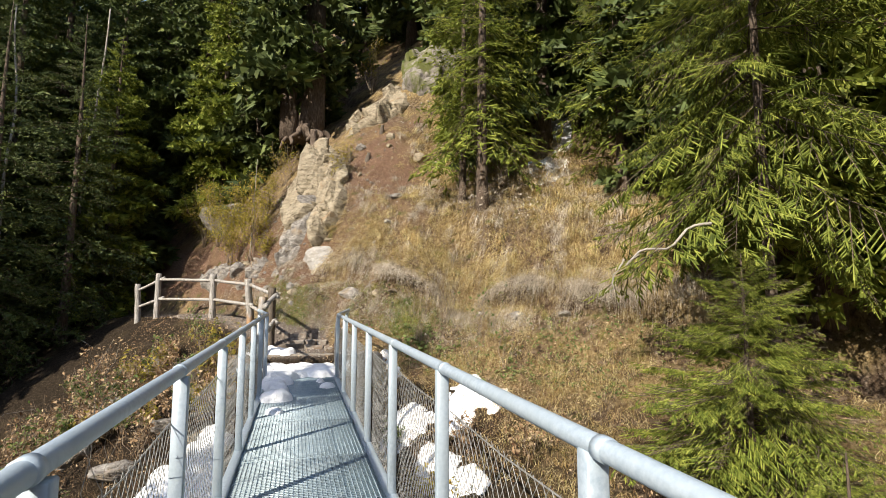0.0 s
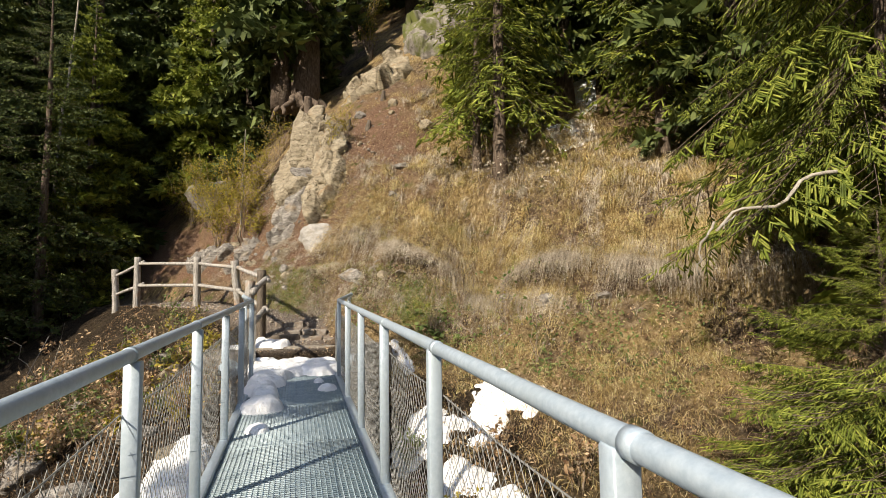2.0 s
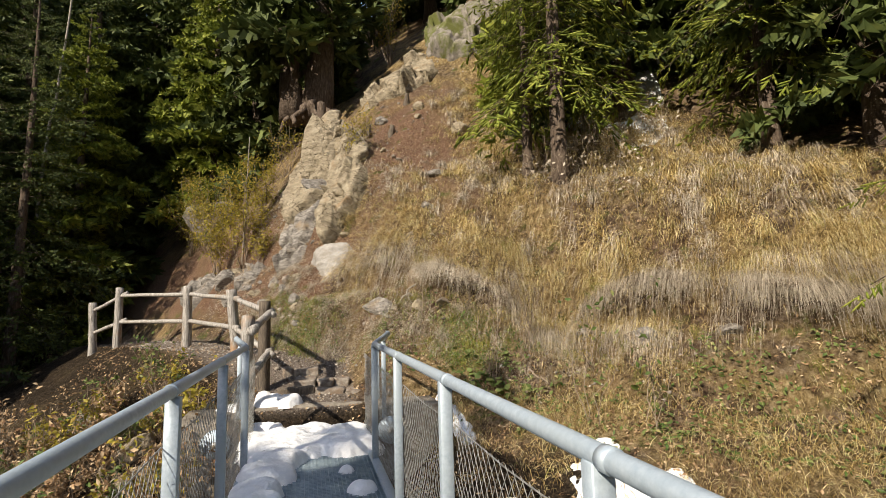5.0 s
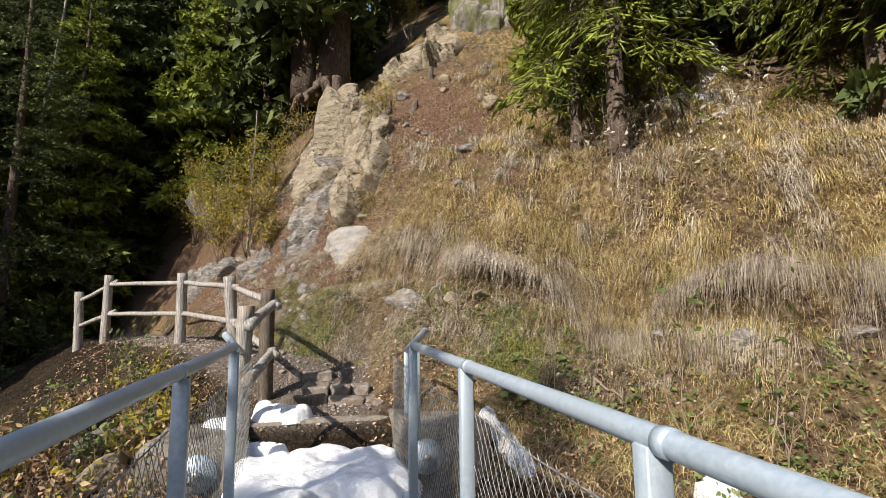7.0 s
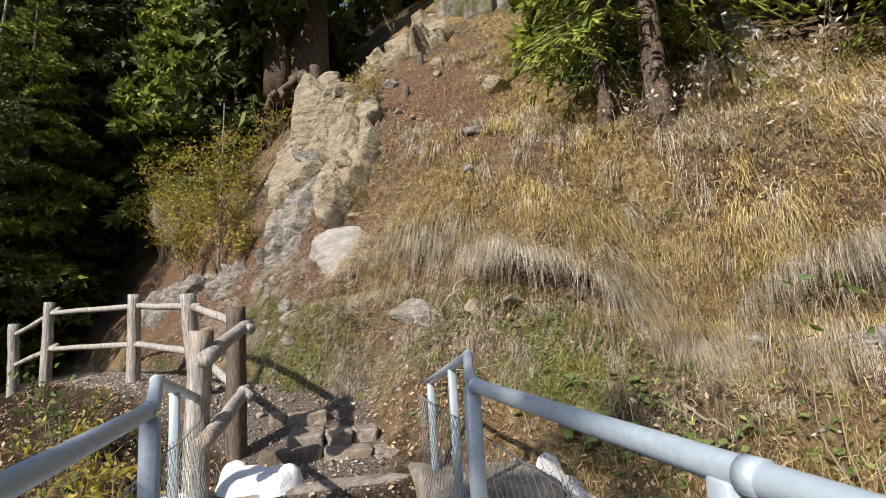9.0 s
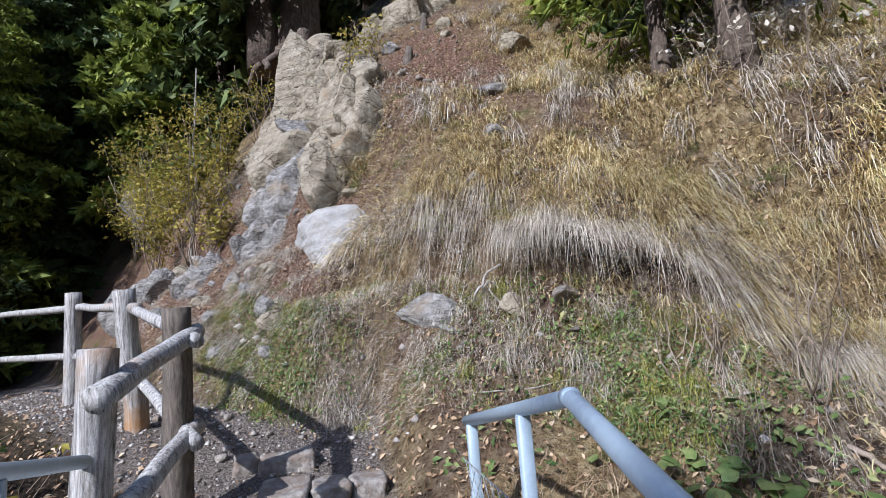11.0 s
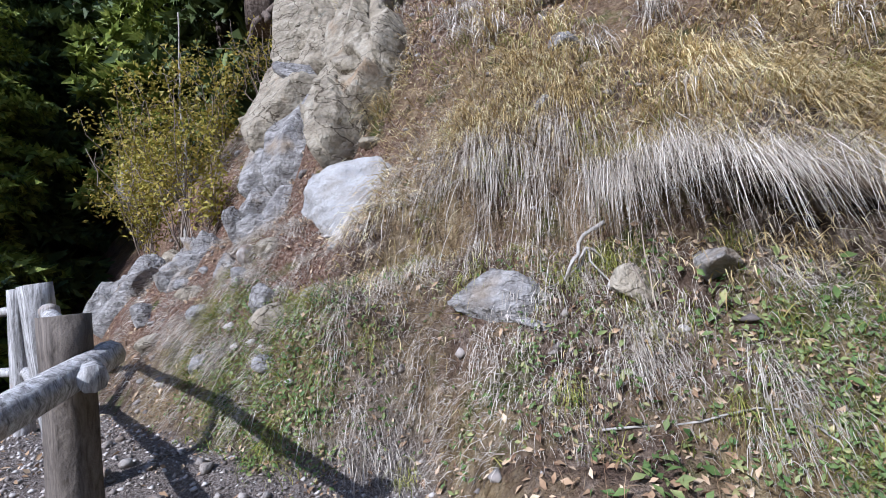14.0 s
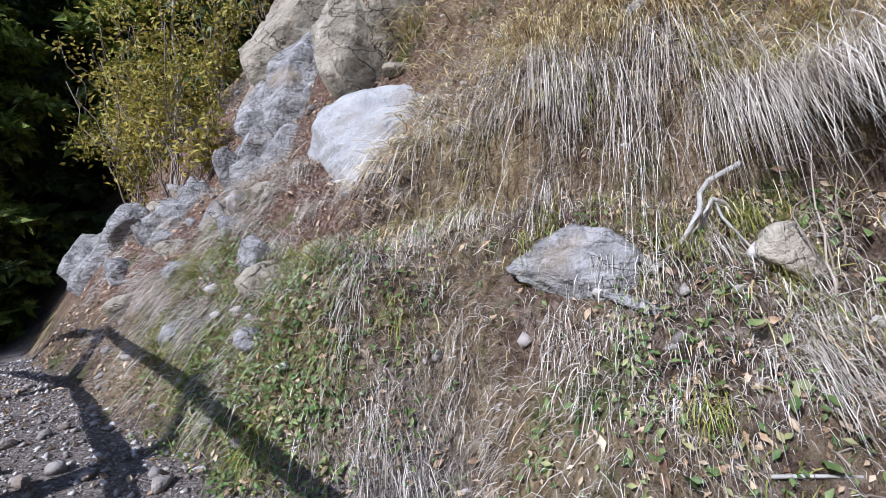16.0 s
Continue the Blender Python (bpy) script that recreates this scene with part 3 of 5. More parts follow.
# ---- rocks ----
def rock(name, label, p, size, seed, mat, turn=(0, 0, 0), rest=None, flat=10, rough=0.05, category="rock", group=""):
    """A stone; rest: sinks to that share of its height into the ground, else it stands at p as given."""
    x, y = p[0], p[1]
    z = p[2] if rest is None else float(height(x, y)) + size[2] * (1 - 2 * rest)
    me = mesh_of(name, *boulder(seed, size, flat, rough, 5 if max(size) > 0.3 else 4 if max(size) > 0.11 else 2), mat)
    ob = part(name, me, m=pose(x, y, z, *turn))
    return tagged(ob, label, category, group)


def outcrop(name, label, cx, cy, rx, ry, seed, mat, cell, lift, uneven, step=0.03, turn=0.0, category="outcrop"):
    """Bedrock that breaks through the slope: blocks split by cracks, each with its own face."""
    r = np.random.RandomState(seed)
    xs, ys = np.arange(-rx * 1.25, rx * 1.25, step), np.arange(-ry * 1.25, ry * 1.25, step * 0.8)
    a, b = np.meshgrid(xs, ys)
    ca, sa = math.cos(turn), math.sin(turn)
    X, Y = cx + a * ca - b * sa, cy + a * sa + b * ca
    n = max(3, int(6 * rx * ry / cell ** 2))
    px, py = r.uniform(-rx * 1.3, rx * 1.3, n), r.uniform(-ry * 1.3, ry * 1.3, n)
    wa, wb = a + 0.12 * cell * wave(a, b, 4 / cell, seed), b + 0.12 * cell * wave(b, a, 4 / cell, seed + 1)
    d = np.hypot(wa[..., None] - px, (wb[..., None] - py) * 0.8)
    order = np.argsort(d, axis=-1)
    k = order[..., 0]
    d1, d2 = np.take_along_axis(d, order[..., :1], -1)[..., 0], np.take_along_axis(d, order[..., 1:2], -1)[..., 0]
    off, ta, tb = r.uniform(-1, 1, n) * uneven, r.normal(0, 0.34, n), r.normal(0, 0.42, n)
    face = off[k] + ta[k] * (a - px[k]) + tb[k] * (b - py[k])
    crack = np.where(r.rand(n)[k] < 0.75, 1, 0.2) * 0.34 * cell * np.exp(-((d2 - d1) / (0.07 * cell)) ** 2)
    bed = 0.016 * np.sin((b * 9 + a * 2 + 1.5 * wave(a, b, 2.0, seed + 3))) * np.clip(wave(a, b, 1.5, seed + 8) + 0.5, 0, 1)
    fine = 0.03 * wave(a, b, 5, seed + 4, 5) + 0.03 * np.abs(wave(a, b, 2.2, seed + 6, 3))
    edge = 1 - ((np.abs(a) / rx) ** 2.5 + (np.abs(b) / ry) ** 2.5) + 0.45 * wave(a, b, 1.6 / rx, seed + 5, 3)
    up = np.where(edge > 0, lift * np.minimum(1, edge * 3.5) + (face - crack + bed) * np.minimum(1, edge * 5) + fine, -0.2)
    zz = height(X, Y)
    e = 0.15
    nx_, ny_ = (height(X - e, Y) - height(X + e, Y)) / (2 * e), (height(X, Y - e) - height(X, Y + e)) / (2 * e)
    ln = np.sqrt(nx_ ** 2 + ny_ ** 2 + 1)
    vv = np.stack([X + up * nx_ / ln, Y + up * ny_ / ln, zz + up / ln], -1)
    i = np.arange(a.size).reshape(a.shape)
    q = np.stack([i[:-1, :-1], i[:-1, 1:], i[1:, 1:], i[1:, :-1]], -1).reshape(-1, 4)
    q = q[(edge.ravel()[q] > -0.05).any(1)]
    used, q = np.unique(q, return_inverse=True)
    return tagged(part(name, mesh_of(name, vv.reshape(-1, 3)[used], q.reshape(-1, 4), mat)), label, category)


outcrop("rock_outcrop", "tall pale tan cracked rock face breaking through the bank", 0.62, 16.60, 0.80, 1.20, 3, ROCK, 0.55, 0.26, 0.20, 0.018, 0.35)
outcrop("rock_outcrop", "blue-grey layered rock below the cliff", 0.20, 15.72, 0.58, 0.52, 5, GREY_ROCK, 0.5, 0.22, 0.10, 0.018, 0.3)
rock("rock_slab", "smooth whitish rock slab leaning in the bank", (0.84, 14.22, 2.44), (0.86, 0.40, 0.50), 48, WHITE_ROCK, (-26, 6, -44), flat=9, rough=0.04, category="slab")
outcrop("rock_outcrop", "pale tan rocks beside the cliff", 1.18, 15.6, 0.42, 0.72, 7, ROCK, 0.36, 0.22, 0.16, 0.02, 0.2)
outcrop("rock_outcrop", "broken tan and ochre blocks above the white slab", 1.02, 14.95, 0.48, 0.42, 17, ROCK, 0.26, 0.24, 0.14, 0.016)
outcrop("rock_outcrop", "grey shattered bedrock low in the bank beside the path", -0.95, 16.15, 0.30, 0.34, 18, GREY_ROCK, 0.14, 0.07, 0.07, 0.014, 0.4)
outcrop("rock_outcrop", "low grey broken rock at the side of the path", -2.2, 18.0, 0.4, 0.8, 10, GREY_ROCK, 0.4, 0.14, 0.12, 0.04, 0.5)
outcrop("rock_outcrop", "pale cracked rock on top of the slope", 3.0, 19.0, 1.25, 0.75, 12, ROCK, 0.5, 0.25, 0.14, 0.035)
outcrop("rock_outcrop", "mossy dark rock wall under the trees", 5.7, 19.6, 1.6, 1.5, 14, DARK_ROCK, 0.7, 0.5, 0.3, 0.05)
rock("rock_slab", "layered grey rock jutting out below the grass", (1.50, 12.84, 1.64), (0.34, 0.25, 0.17), 52, GREY_ROCK, (6, 14, -20), flat=8, rough=0.06, category="slab")
rock("rock_slab", "layered grey rock jutting out below the grass", (1.62, 12.72, 1.48), (0.24, 0.18, 0.08), 53, GREY_ROCK, (6, 18, -25), flat=8, rough=0.05, category="slab")
STONES = [(2.06, 12.42, 0.14, 0.13, 0.13), (2.42, 12.25, 0.22, 0.12, 0.11), (0.05, 14.02, 0.15, 0.13, 0.15), (0.12, 13.78, 0.16, 0.12, 0.12), 
          (-1.5, 16.8, 0.34, 0.3, 0.28), (-0.55, 14.75, 0.14, 0.12, 0.1), (3.95, 15.85, 0.42, 0.36, 0.26), (2.82, 14.3, 0.26, 0.18, 0.14),
          (-0.35, 15.0, 0.17, 0.15, 0.14), (3.1, 16.9, 0.2, 0.16, 0.2), (2.2, 17.3, 0.22, 0.18, 0.18), (-2.1, 17.9, 0.35, 0.3, 0.26), (3.6, 11.2, 0.16, 0.12, 0.10), (4.7, 10.3, 0.26, 0.2, 0.16), (4.2, 10.9, 0.2, 0.14, 0.12),
          (-1.2, 9.6, 0.3, 0.25, 0.2), (-1.9, 10.2, 0.4, 0.3, 0.22), (-2.4, 9.4, 0.34, 0.3, 0.2), (-1.7, 11.3, 0.42, 0.3, 0.24), (-3.2, 10.4, 0.5, 0.4, 0.3), (-1.35, 15.9, 0.2, 0.16, 0.16), (-0.75, 15.35, 0.17, 0.14, 0.12), (-0.2, 14.55, 0.14, 0.1, 0.1), (-0.45, 14.2, 0.12, 0.1, 0.08), (-1.1, 15.3, 0.15, 0.12, 0.1),
          (-1.9, 11.9, 0.33, 0.28, 0.22), (-2.6, 12.5, 0.38, 0.3, 0.24), (-1.5, 10.8, 0.3, 0.22, 0.16), (-2.8, 11.4, 0.34, 0.3, 0.18), (5.4, 9.6, 0.2, 0.16, 0.1), (-0.05, 16.1, 0.25, 0.2, 0.2)]
for k, (x, y, a, b, c) in enumerate(STONES):
    rock("stone", "grey weathered stone bedded in the bank", (x, y), (a, b, c), 200 + k, GREY_ROCK if k % 3 else ROCK, (k * 7 % 20, k * 5 % 17, k * 53), rest=0.56, category="stone", group="bank stones")
rs = np.random.RandomState(19)
for k in range(150):
    x, y = rs.uniform(-2.0, 3.2), rs.uniform(12.4, 18.5)
    dd, _, steep = lie(x, y)
    if dd < 0.12 or (steep < 0.3 and rs.rand() < 0.7):
        continue
    s = 0.035 + 0.10 * rs.rand() ** 2
    rock("stone", "small broken stone lodged in the earth bank", (x, y), (s, s * rs.uniform(0.6, 1.0), s * rs.uniform(0.5, 0.8)), 400 + k, (GREY_ROCK, ROCK, STEP_STONE)[k % 3], (rs.uniform(-20, 20), rs.uniform(-20, 20), rs.uniform(0, 360)), rest=0.4, flat=8, category="stone", group="lodged stones")
for p, s, k in ( ((6.8, 18.6), (1.1, 0.9, 1.0), 34), ((4.7, 19.2), (0.7, 0.6, 0.6), 35), ((-2.6, 21.5), (0.9, 0.8, 1.0), 36)):
    rock("boulder", "mossy grey boulder on the upper slope", p, s, k, DARK_ROCK if k > 32 else ROCK, (k * 9 % 25, 5, k * 40), rest=0.3, category="boulder", group="upper boulders")


# ---- snow ----
def snow_blobs(blobs, base, thick, seed, label, ragged=0.25, scale=4.0, step=0.025):
    """Snow that has melted to rounded pads: each (x, y, radius) is one pad, run together where they meet."""
    b = np.array(blobs)
    lo, hi = (b[:, :2] - b[:, 2:] * 1.5).min(0), (b[:, :2] + b[:, 2:] * 1.5).max(0)
    X, Y = np.meshgrid(np.arange(lo[0], hi[0], step), np.arange(lo[1], hi[1], step))
    m = np.full(X.shape, -1.0)
    for x, y, r in blobs:
        m = np.maximum(m, (1 - np.hypot(X - x, Y - y) / r) * min(1, r / 0.2))
    m = m + ragged * wave(X, Y, scale, seed, 4)
    h = thick * (1 - np.exp(-np.maximum(m, 0) * 7)) * (1 + 0.35 * wave(X, Y, 6, seed + 7))
    z = base(X, Y) + np.where(m > 0, h, -0.03)
    i = np.arange(X.size).reshape(X.shape)
    q = np.stack([i[:-1, :-1], i[:-1, 1:], i[1:, 1:], i[1:, :-1]], -1).reshape(-1, 4)
    q = q[(m.ravel()[q] > 0).any(1)]
    used, q = np.unique(q, return_inverse=True)
    ob = part("snow_patch", mesh_of("snow_patch", np.stack([X, Y, z], -1).reshape(-1, 3)[used], q.reshape(-1, 4), SNOW, True))
    return tagged(ob, label, "snow")


on_deck = lambda a, b: deck_z(b) + 0.0 * a
snow_blobs([(-0.08, 9.75, 0.34), (0.22, 9.95, 0.5), (0.6, 9.85, 0.38), (0.72, 9.65, 0.3), (-0.12, 10.2, 0.3), (0.3, 10.3, 0.35), (0.7, 10.2, 0.3), (0.0, 9.35, 0.28), (-0.05, 8.95, 0.26), (-0.12, 8.5, 0.22), (0.0, 8.2, 0.16), (0.0, 7.65, 0.21)],
           on_deck, 0.12, 4, "lumpy white snow lying on the end of the bridge deck", 0.30, 4.0, 0.02)
for x, y, r in ((0.0, 6.85, 0.11), (0.7, 8.45, 0.12), (0.62, 8.95, 0.06)):
    snow_blobs([(x, y, r)], on_deck, 0.07, 5, "small lump of melting snow on the grated deck", 0.1, 6, 0.012)
snow_blobs([(-0.24, 10.85, 0.2), (-0.1, 10.75, 0.14)], lambda a, b: 0.085 + 0 * a, 0.16, 9, "white snow heaped against the concrete wall", 0.1, 5, 0.02)
snow_blobs([(-0.18, 11.4, 0.22), (0.03, 11.36, 0.2), (-0.28, 11.6, 0.12)], lambda a, b: np.maximum(height(a, b), 0.37), 0.10, 8, "small white patch of old snow beside the step", 0.08, 5, 0.02)
GROUND_SNOW = "thin broken snow lying on the slope beside the bridge"
snow_blobs([(2.0, 8.6, 0.4), (2.2, 7.6, 0.34), (3.2, 9.0, 0.36), (2.8, 8.4, 0.36), (3.4, 8.5, 0.3), (2.4, 7.0, 0.3)], height, 0.035, 21, GROUND_SNOW, 0.95, 4.2, 0.025)
snow_blobs([(1.98, 10.78, 0.11), (2.03, 10.64, 0.13), (2.07, 10.48, 0.14), (2.1, 10.32, 0.13), (2.12, 10.18, 0.11)], height, 0.04, 25, GROUND_SNOW, 0.15, 3.5, 0.025)
snow_blobs([(-1.4, 8.6, 0.65), (-1.15, 9.4, 0.45), (-1.7, 7.9, 0.4), (-1.05, 7.8, 0.35)], height, 0.12, 23, GROUND_SNOW, 0.40, 2.6, 0.03)
snow_blobs([(-0.62, 11.1, 0.18), (-0.5, 10.95, 0.12)], lambda a, b: np.maximum(height(a, b), 0.385), 0.06, 26, "thin white snow on top of the concrete", 0.3, 4, 0.02)
snow_blobs([(7.0, 13.2, 0.6), (7.8, 14.2, 0.7), (8.6, 14.8, 0.6), (6.6, 14.6, 0.4)], height, 0.06, 27, "strips of snow in the shade between tree roots", 0.6, 1.8, 0.06)


# ---- grass, leaves, litter ----
RNG = np.random.RandomState(7)


def normals(x, y):
    e = 0.05
    n = np.stack([(height(x - e, y) - height(x + e, y)) / (2 * e), (height(x, y - e) - height(x, y + e)) / (2 * e), np.ones(len(x))], -1)
    return n / np.linalg.norm(n, axis=1)[:, None]


def scatter(n, x0, x1, y0, y1, chance, seed):
    r = np.random.RandomState(seed)
    x, y = r.uniform(x0, x1, n), r.uniform(y0, y1, n)
    keep = r.rand(n) < chance(x, y)
    return x[keep], y[keep]


def blades(name, x, y, per, length, width, mat, seed, droop=1.0, stand=0.6, spread=0.05, label="", category="grass", roots=None):
    """Tufts of grass at the places: each blade rises from the slope and bends over downhill."""
    r = np.random.RandomState(seed)
    nrm = normals(x, y)
    ln = r.uniform(0.7, 1.3, len(x)) * length
    x, y, nrm, ln = (np.repeat(a, per, axis=0) for a in (x, y, nrm, ln))
    n = len(x)
    x, y = x + r.normal(0, spread, n), y + r.normal(0, spread, n)
    z = height(x, y) - 0.015 if roots is None else np.repeat(roots, per) + r.normal(0, 0.02, n)
    ln = ln * r.uniform(0.35, 1.25, n)
    d = nrm * 0.6 + np.array([0, 0, stand]) + r.normal(0, 0.38, (n, 3))
    d /= np.linalg.norm(d, axis=1)[:, None]
    p = np.stack([x, y, z], -1)
    side = np.cross(d, r.normal(size=(n, 3)))
    side /= np.linalg.norm(side, axis=1)[:, None] + 1e-6
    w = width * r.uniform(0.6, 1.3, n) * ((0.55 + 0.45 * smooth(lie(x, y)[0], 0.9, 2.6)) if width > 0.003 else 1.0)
    downhill = nrm * np.array([1, 1, 0]) * 0.6 + np.array([0, 0, -1.0])
    rows, k = [], 4
    for i in range(k):
        t = 1 - (i / (k - 1)) ** 1.5
        if i < k - 1:
            rows += [p - side * (w * (0.35 + 0.65 * t))[:, None], p + side * (w * (0.35 + 0.65 * t))[:, None]]
        else:
            rows += [p]
        d = d + downhill * (droop * (0.3 + 0.4 * i)) + r.normal(0, 0.12, (n, 3))
        d /= np.linalg.norm(d, axis=1)[:, None]
        p = p + d * (ln / (k - 1))[:, None]
    v = np.stack(rows, 1)
    m = v.shape[1]
    o = np.arange(n)[:, None] * m
    q = np.concatenate([o + np.array([[2 * i, 2 * i + 1, 2 * i + 3, 2 * i + 2]]) for i in range(k - 2)])
    t = o + np.array([[m - 3, m - 2, m - 1]])
    ob = part(name, mesh_of(name, v.reshape(-1, 3), [q, t], mat))
    return tagged(ob, label, category, kind="stuff")


def leaves(name, x, y, per, size, mat, seed, lift=0.03, spread=0.06, flat=0.5, label="", category="leaves", z=None):
    """Small folded leaves lying or standing at the places."""
    r = np.random.RandomState(seed)
    nrm = normals(x, y) if z is None else np.tile((0, 0, 1.0), (len(x), 1))
    x, y, nrm = (np.repeat(a, per, axis=0) for a in (x, y, nrm))
    n = len(x)
    x, y = x + r.normal(0, spread, n), y + r.normal(0, spread, n)
    zz = height(x, y) if z is None else np.repeat(z, per) + r.normal(0, spread, n)
    up = nrm + r.normal(0, flat, (n, 3))
    up /= np.linalg.norm(up, axis=1)[:, None]
    a = np.cross(up, r.normal(size=(n, 3)))
    a /= np.linalg.norm(a, axis=1)[:, None] + 1e-6
    b = np.cross(up, a)
    s = size * r.uniform(0.5, 1.4, n)[:, None]
    c = np.stack([x, y, zz], -1) + up * (lift * r.uniform(0.1, 1, n)[:, None])
    fold = up * 0.25 * s
    v = np.stack([c - a * s, c - b * s * 0.5 + fold, c + a * s * 1.1, c + b * s * 0.5 + fold], 1)
    o = np.arange(n)[:, None] * 4
    f = np.concatenate([o + np.array([[0, 1, 2]]), o + np.array([[0, 2, 3]])])
    ob = part(name, mesh_of(name, v.reshape(-1, 3), f, mat))
    return tagged(ob, label, category, kind="stuff")


def grassy(x, y):
    d, fz, st = lie(x, y)
    g = smooth(d, 0.0, 0.25) * (1 - 0.8 * smooth(st, 0.25, 0.6)) * (1 - bare(x, y) * 0.9)
    return g * np.clip(0.5 + 1.1 * wave(x, y, 1.7, 51), 0.03, 1) * np.where(d < 0.75, 0.06 + 0.55 * smooth(x, 2.8, 3.6), 1)


def band(lo, hi):
    def chance(x, y):
        d, fz, st = lie(x, y)
        return smooth(d, lo - 0.05, lo + 0.03) * (1 - smooth(d, hi - 0.03, hi + 0.06)) * (1 - smooth(st, 0.3, 0.6)) * np.clip(0.35 + 2.2 * wave(x, y, 1.5, 61), 0.02, 1) * (0.25 + 0.75 * smooth(np.asarray(x), 1.3, 1.9))
    return chance


x, y = scatter(22000, 0.6, 8.0, 6.5, 17.5, grassy, 1)
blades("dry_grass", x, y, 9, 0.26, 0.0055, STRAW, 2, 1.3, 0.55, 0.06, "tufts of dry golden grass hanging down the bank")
x, y = scatter(12000, 0.6, 8.0, 7.5, 16, band(0.90, 1.2), 3)
blades("hanging_grass", x, y, 24, 0.54, 0.0034, PALE_STRAW, 4, 3.4, 0.10, 0.045, "long bleached grass hanging over the ledge")
x, y = scatter(7000, 0.6, 8.0, 7.5, 17, band(1.6, 3.2), 5)
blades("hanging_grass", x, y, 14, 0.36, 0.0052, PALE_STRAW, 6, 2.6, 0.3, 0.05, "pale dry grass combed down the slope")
x, y = scatter(12000, 1.0, 7.5, 7.5, 15.5, band(0.98, 1.6), 41)
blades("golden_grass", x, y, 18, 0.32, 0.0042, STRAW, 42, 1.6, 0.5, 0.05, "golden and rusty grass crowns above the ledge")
x, y = scatter(1300, -1.2, 4.5, 10.4, 14.8, lambda a, b: smooth(lie(a, b)[0], 0.05, 0.2) * (1 - smooth(lie(a, b)[0], 0.9, 1.1)) * np.clip(0.5 + wave(a, b, 2.5, 131), 0.1, 1), 43)
blades("grass_tufts", x[::2], y[::2], 60, 0.18, 0.0021, GREEN_GRASS, 44, 1.5, 0.7, 0.035, "small yellow-green grass tufts hanging on the bank")
blades("grass_tufts", x[1::2], y[1::2], 60, 0.19, 0.0021, PALE_STRAW, 45, 2.0, 0.5, 0.04, "small bleached grass tufts hanging on the bank")
x, y = scatter(3200, 0.3, 7.0, 8.0, 15, lambda a, b: grassy(a, b) * smooth(wave(a, b, 1.7, 71), 0.1, 0.4), 7)
blades("green_grass", x, y, 22, 0.24, 0.0028, GREEN_GRASS, 8, 1.2, 0.7, 0.05, "yellow-green living grass tufts on the bank")
x, y = scatter(5000, -1.8, 2.4, 12.0, 18, lambda a, b: smooth(lie(a, b)[0], 0.1, 0.4) * smooth(lie(a, b)[2], 0.1, 0.5) * np.clip(wave(a, b, 2.0, 81) * 1.4 + 0.25, 0, 1), 9)
blades("bleached_grass", x, y, 14, 0.16, 0.0024, PALE_STRAW, 10, 1.6, 0.3, 0.06, "thin bleached grass on the red earth slope")
x, y = scatter(7500, -4.5, 6.0, 3.5, 12.5, lambda a, b: (lie(a, b)[0] < -0.05) * (1 - trodden(a, b)) * np.where(np.abs(a - 0.25) < 1.0, 0.15, 1) * np.clip(0.5 + wave(a, b, 1.0, 91), 0, 1) * np.where(b > 11.9, smooth(lie(a, b)[0], -1.1, -1.5) + (a > 1), 1), 11)
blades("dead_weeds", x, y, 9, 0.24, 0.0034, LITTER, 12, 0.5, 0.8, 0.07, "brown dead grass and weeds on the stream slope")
x, y = scatter(26000, -4, 8, 5.5, 17, lambda a, b: np.clip(0.5 + wave(a, b, 1.2, 99), 0.1, 1) * (1 - 0.75 * trodden(a, b)), 13)
leaves("leaf_litter", x, y, 2, 0.022, LITTER, 14, 0.025, 0.06, 0.6, "brown and buff dead leaves scattered over the ground")
x, y = scatter(9000, -0.6, 3.4, 11.2, 14.4, lambda a, b: smooth(lie(a, b)[0], -0.05, 0.08) * (1 - smooth(lie(a, b)[0], 0.55, 0.8)) * np.clip(0.35 + 1.2 * wave(a, b, 1.3, 103), 0, 1), 15)
leaves("small_herbs", x, y, 7, 0.014, HERB, 16, 0.05, 0.045, 0.6, "low green herbs and moss at the foot of the bank", "herbs")
blades("foot_grass", x[::3], y[::3], 16, 0.12, 0.0024, GREEN_GRASS, 17, 0.5, 0.9, 0.05, "short green grass at the foot of the bank")
x, y = scatter(1500, 1.2, 7, 7.5, 12.5, lambda a, b: (lie(a, b)[0] > -0.8) * (lie(a, b)[0] < 0.8) * np.clip(0.3 + wave(a, b, 1.3, 107), 0, 1), 18)
leaves("small_herbs", x, y, 8, 0.028, HERB, 19, 0.09, 0.06, 0.5, "green and yellowing herbs among the dry grass", "herbs")


x, y = scatter(15000, -1.9, 4.0, 10.6, 15.5, lambda a, b: smooth(lie(a, b)[0], -0.02, 0.12) * (1 - smooth(lie(a, b)[0], 1.2, 1.8)) * np.clip(0.6 + 0.7 * wave(a, b, 2.2, 121), 0.1, 1) * (1 - 0.75 * smooth(lie(a, b)[2], 0.15, 0.5)), 31)
blades("thatch", x, y, 14, 0.13, 0.0016, PALE_STRAW, 32, 1.0, 0.3, 0.06, "matted thin dead grass over the earth of the bank")
x, y = scatter(9000, -2.2, 4.5, 10.6, 18.5, lambda a, b: (lie(a, b)[0] > 0.02) * np.clip(0.4 + 0.9 * wave(a, b, 1.9, 125), 0, 1), 33)
blades("fine_twigs", x, y, 4, 0.13, 0.0026, TWIG, 34, 0.6, 0.1, 0.08, "fine dead twigs and roots strewn over the slope", "twigs")
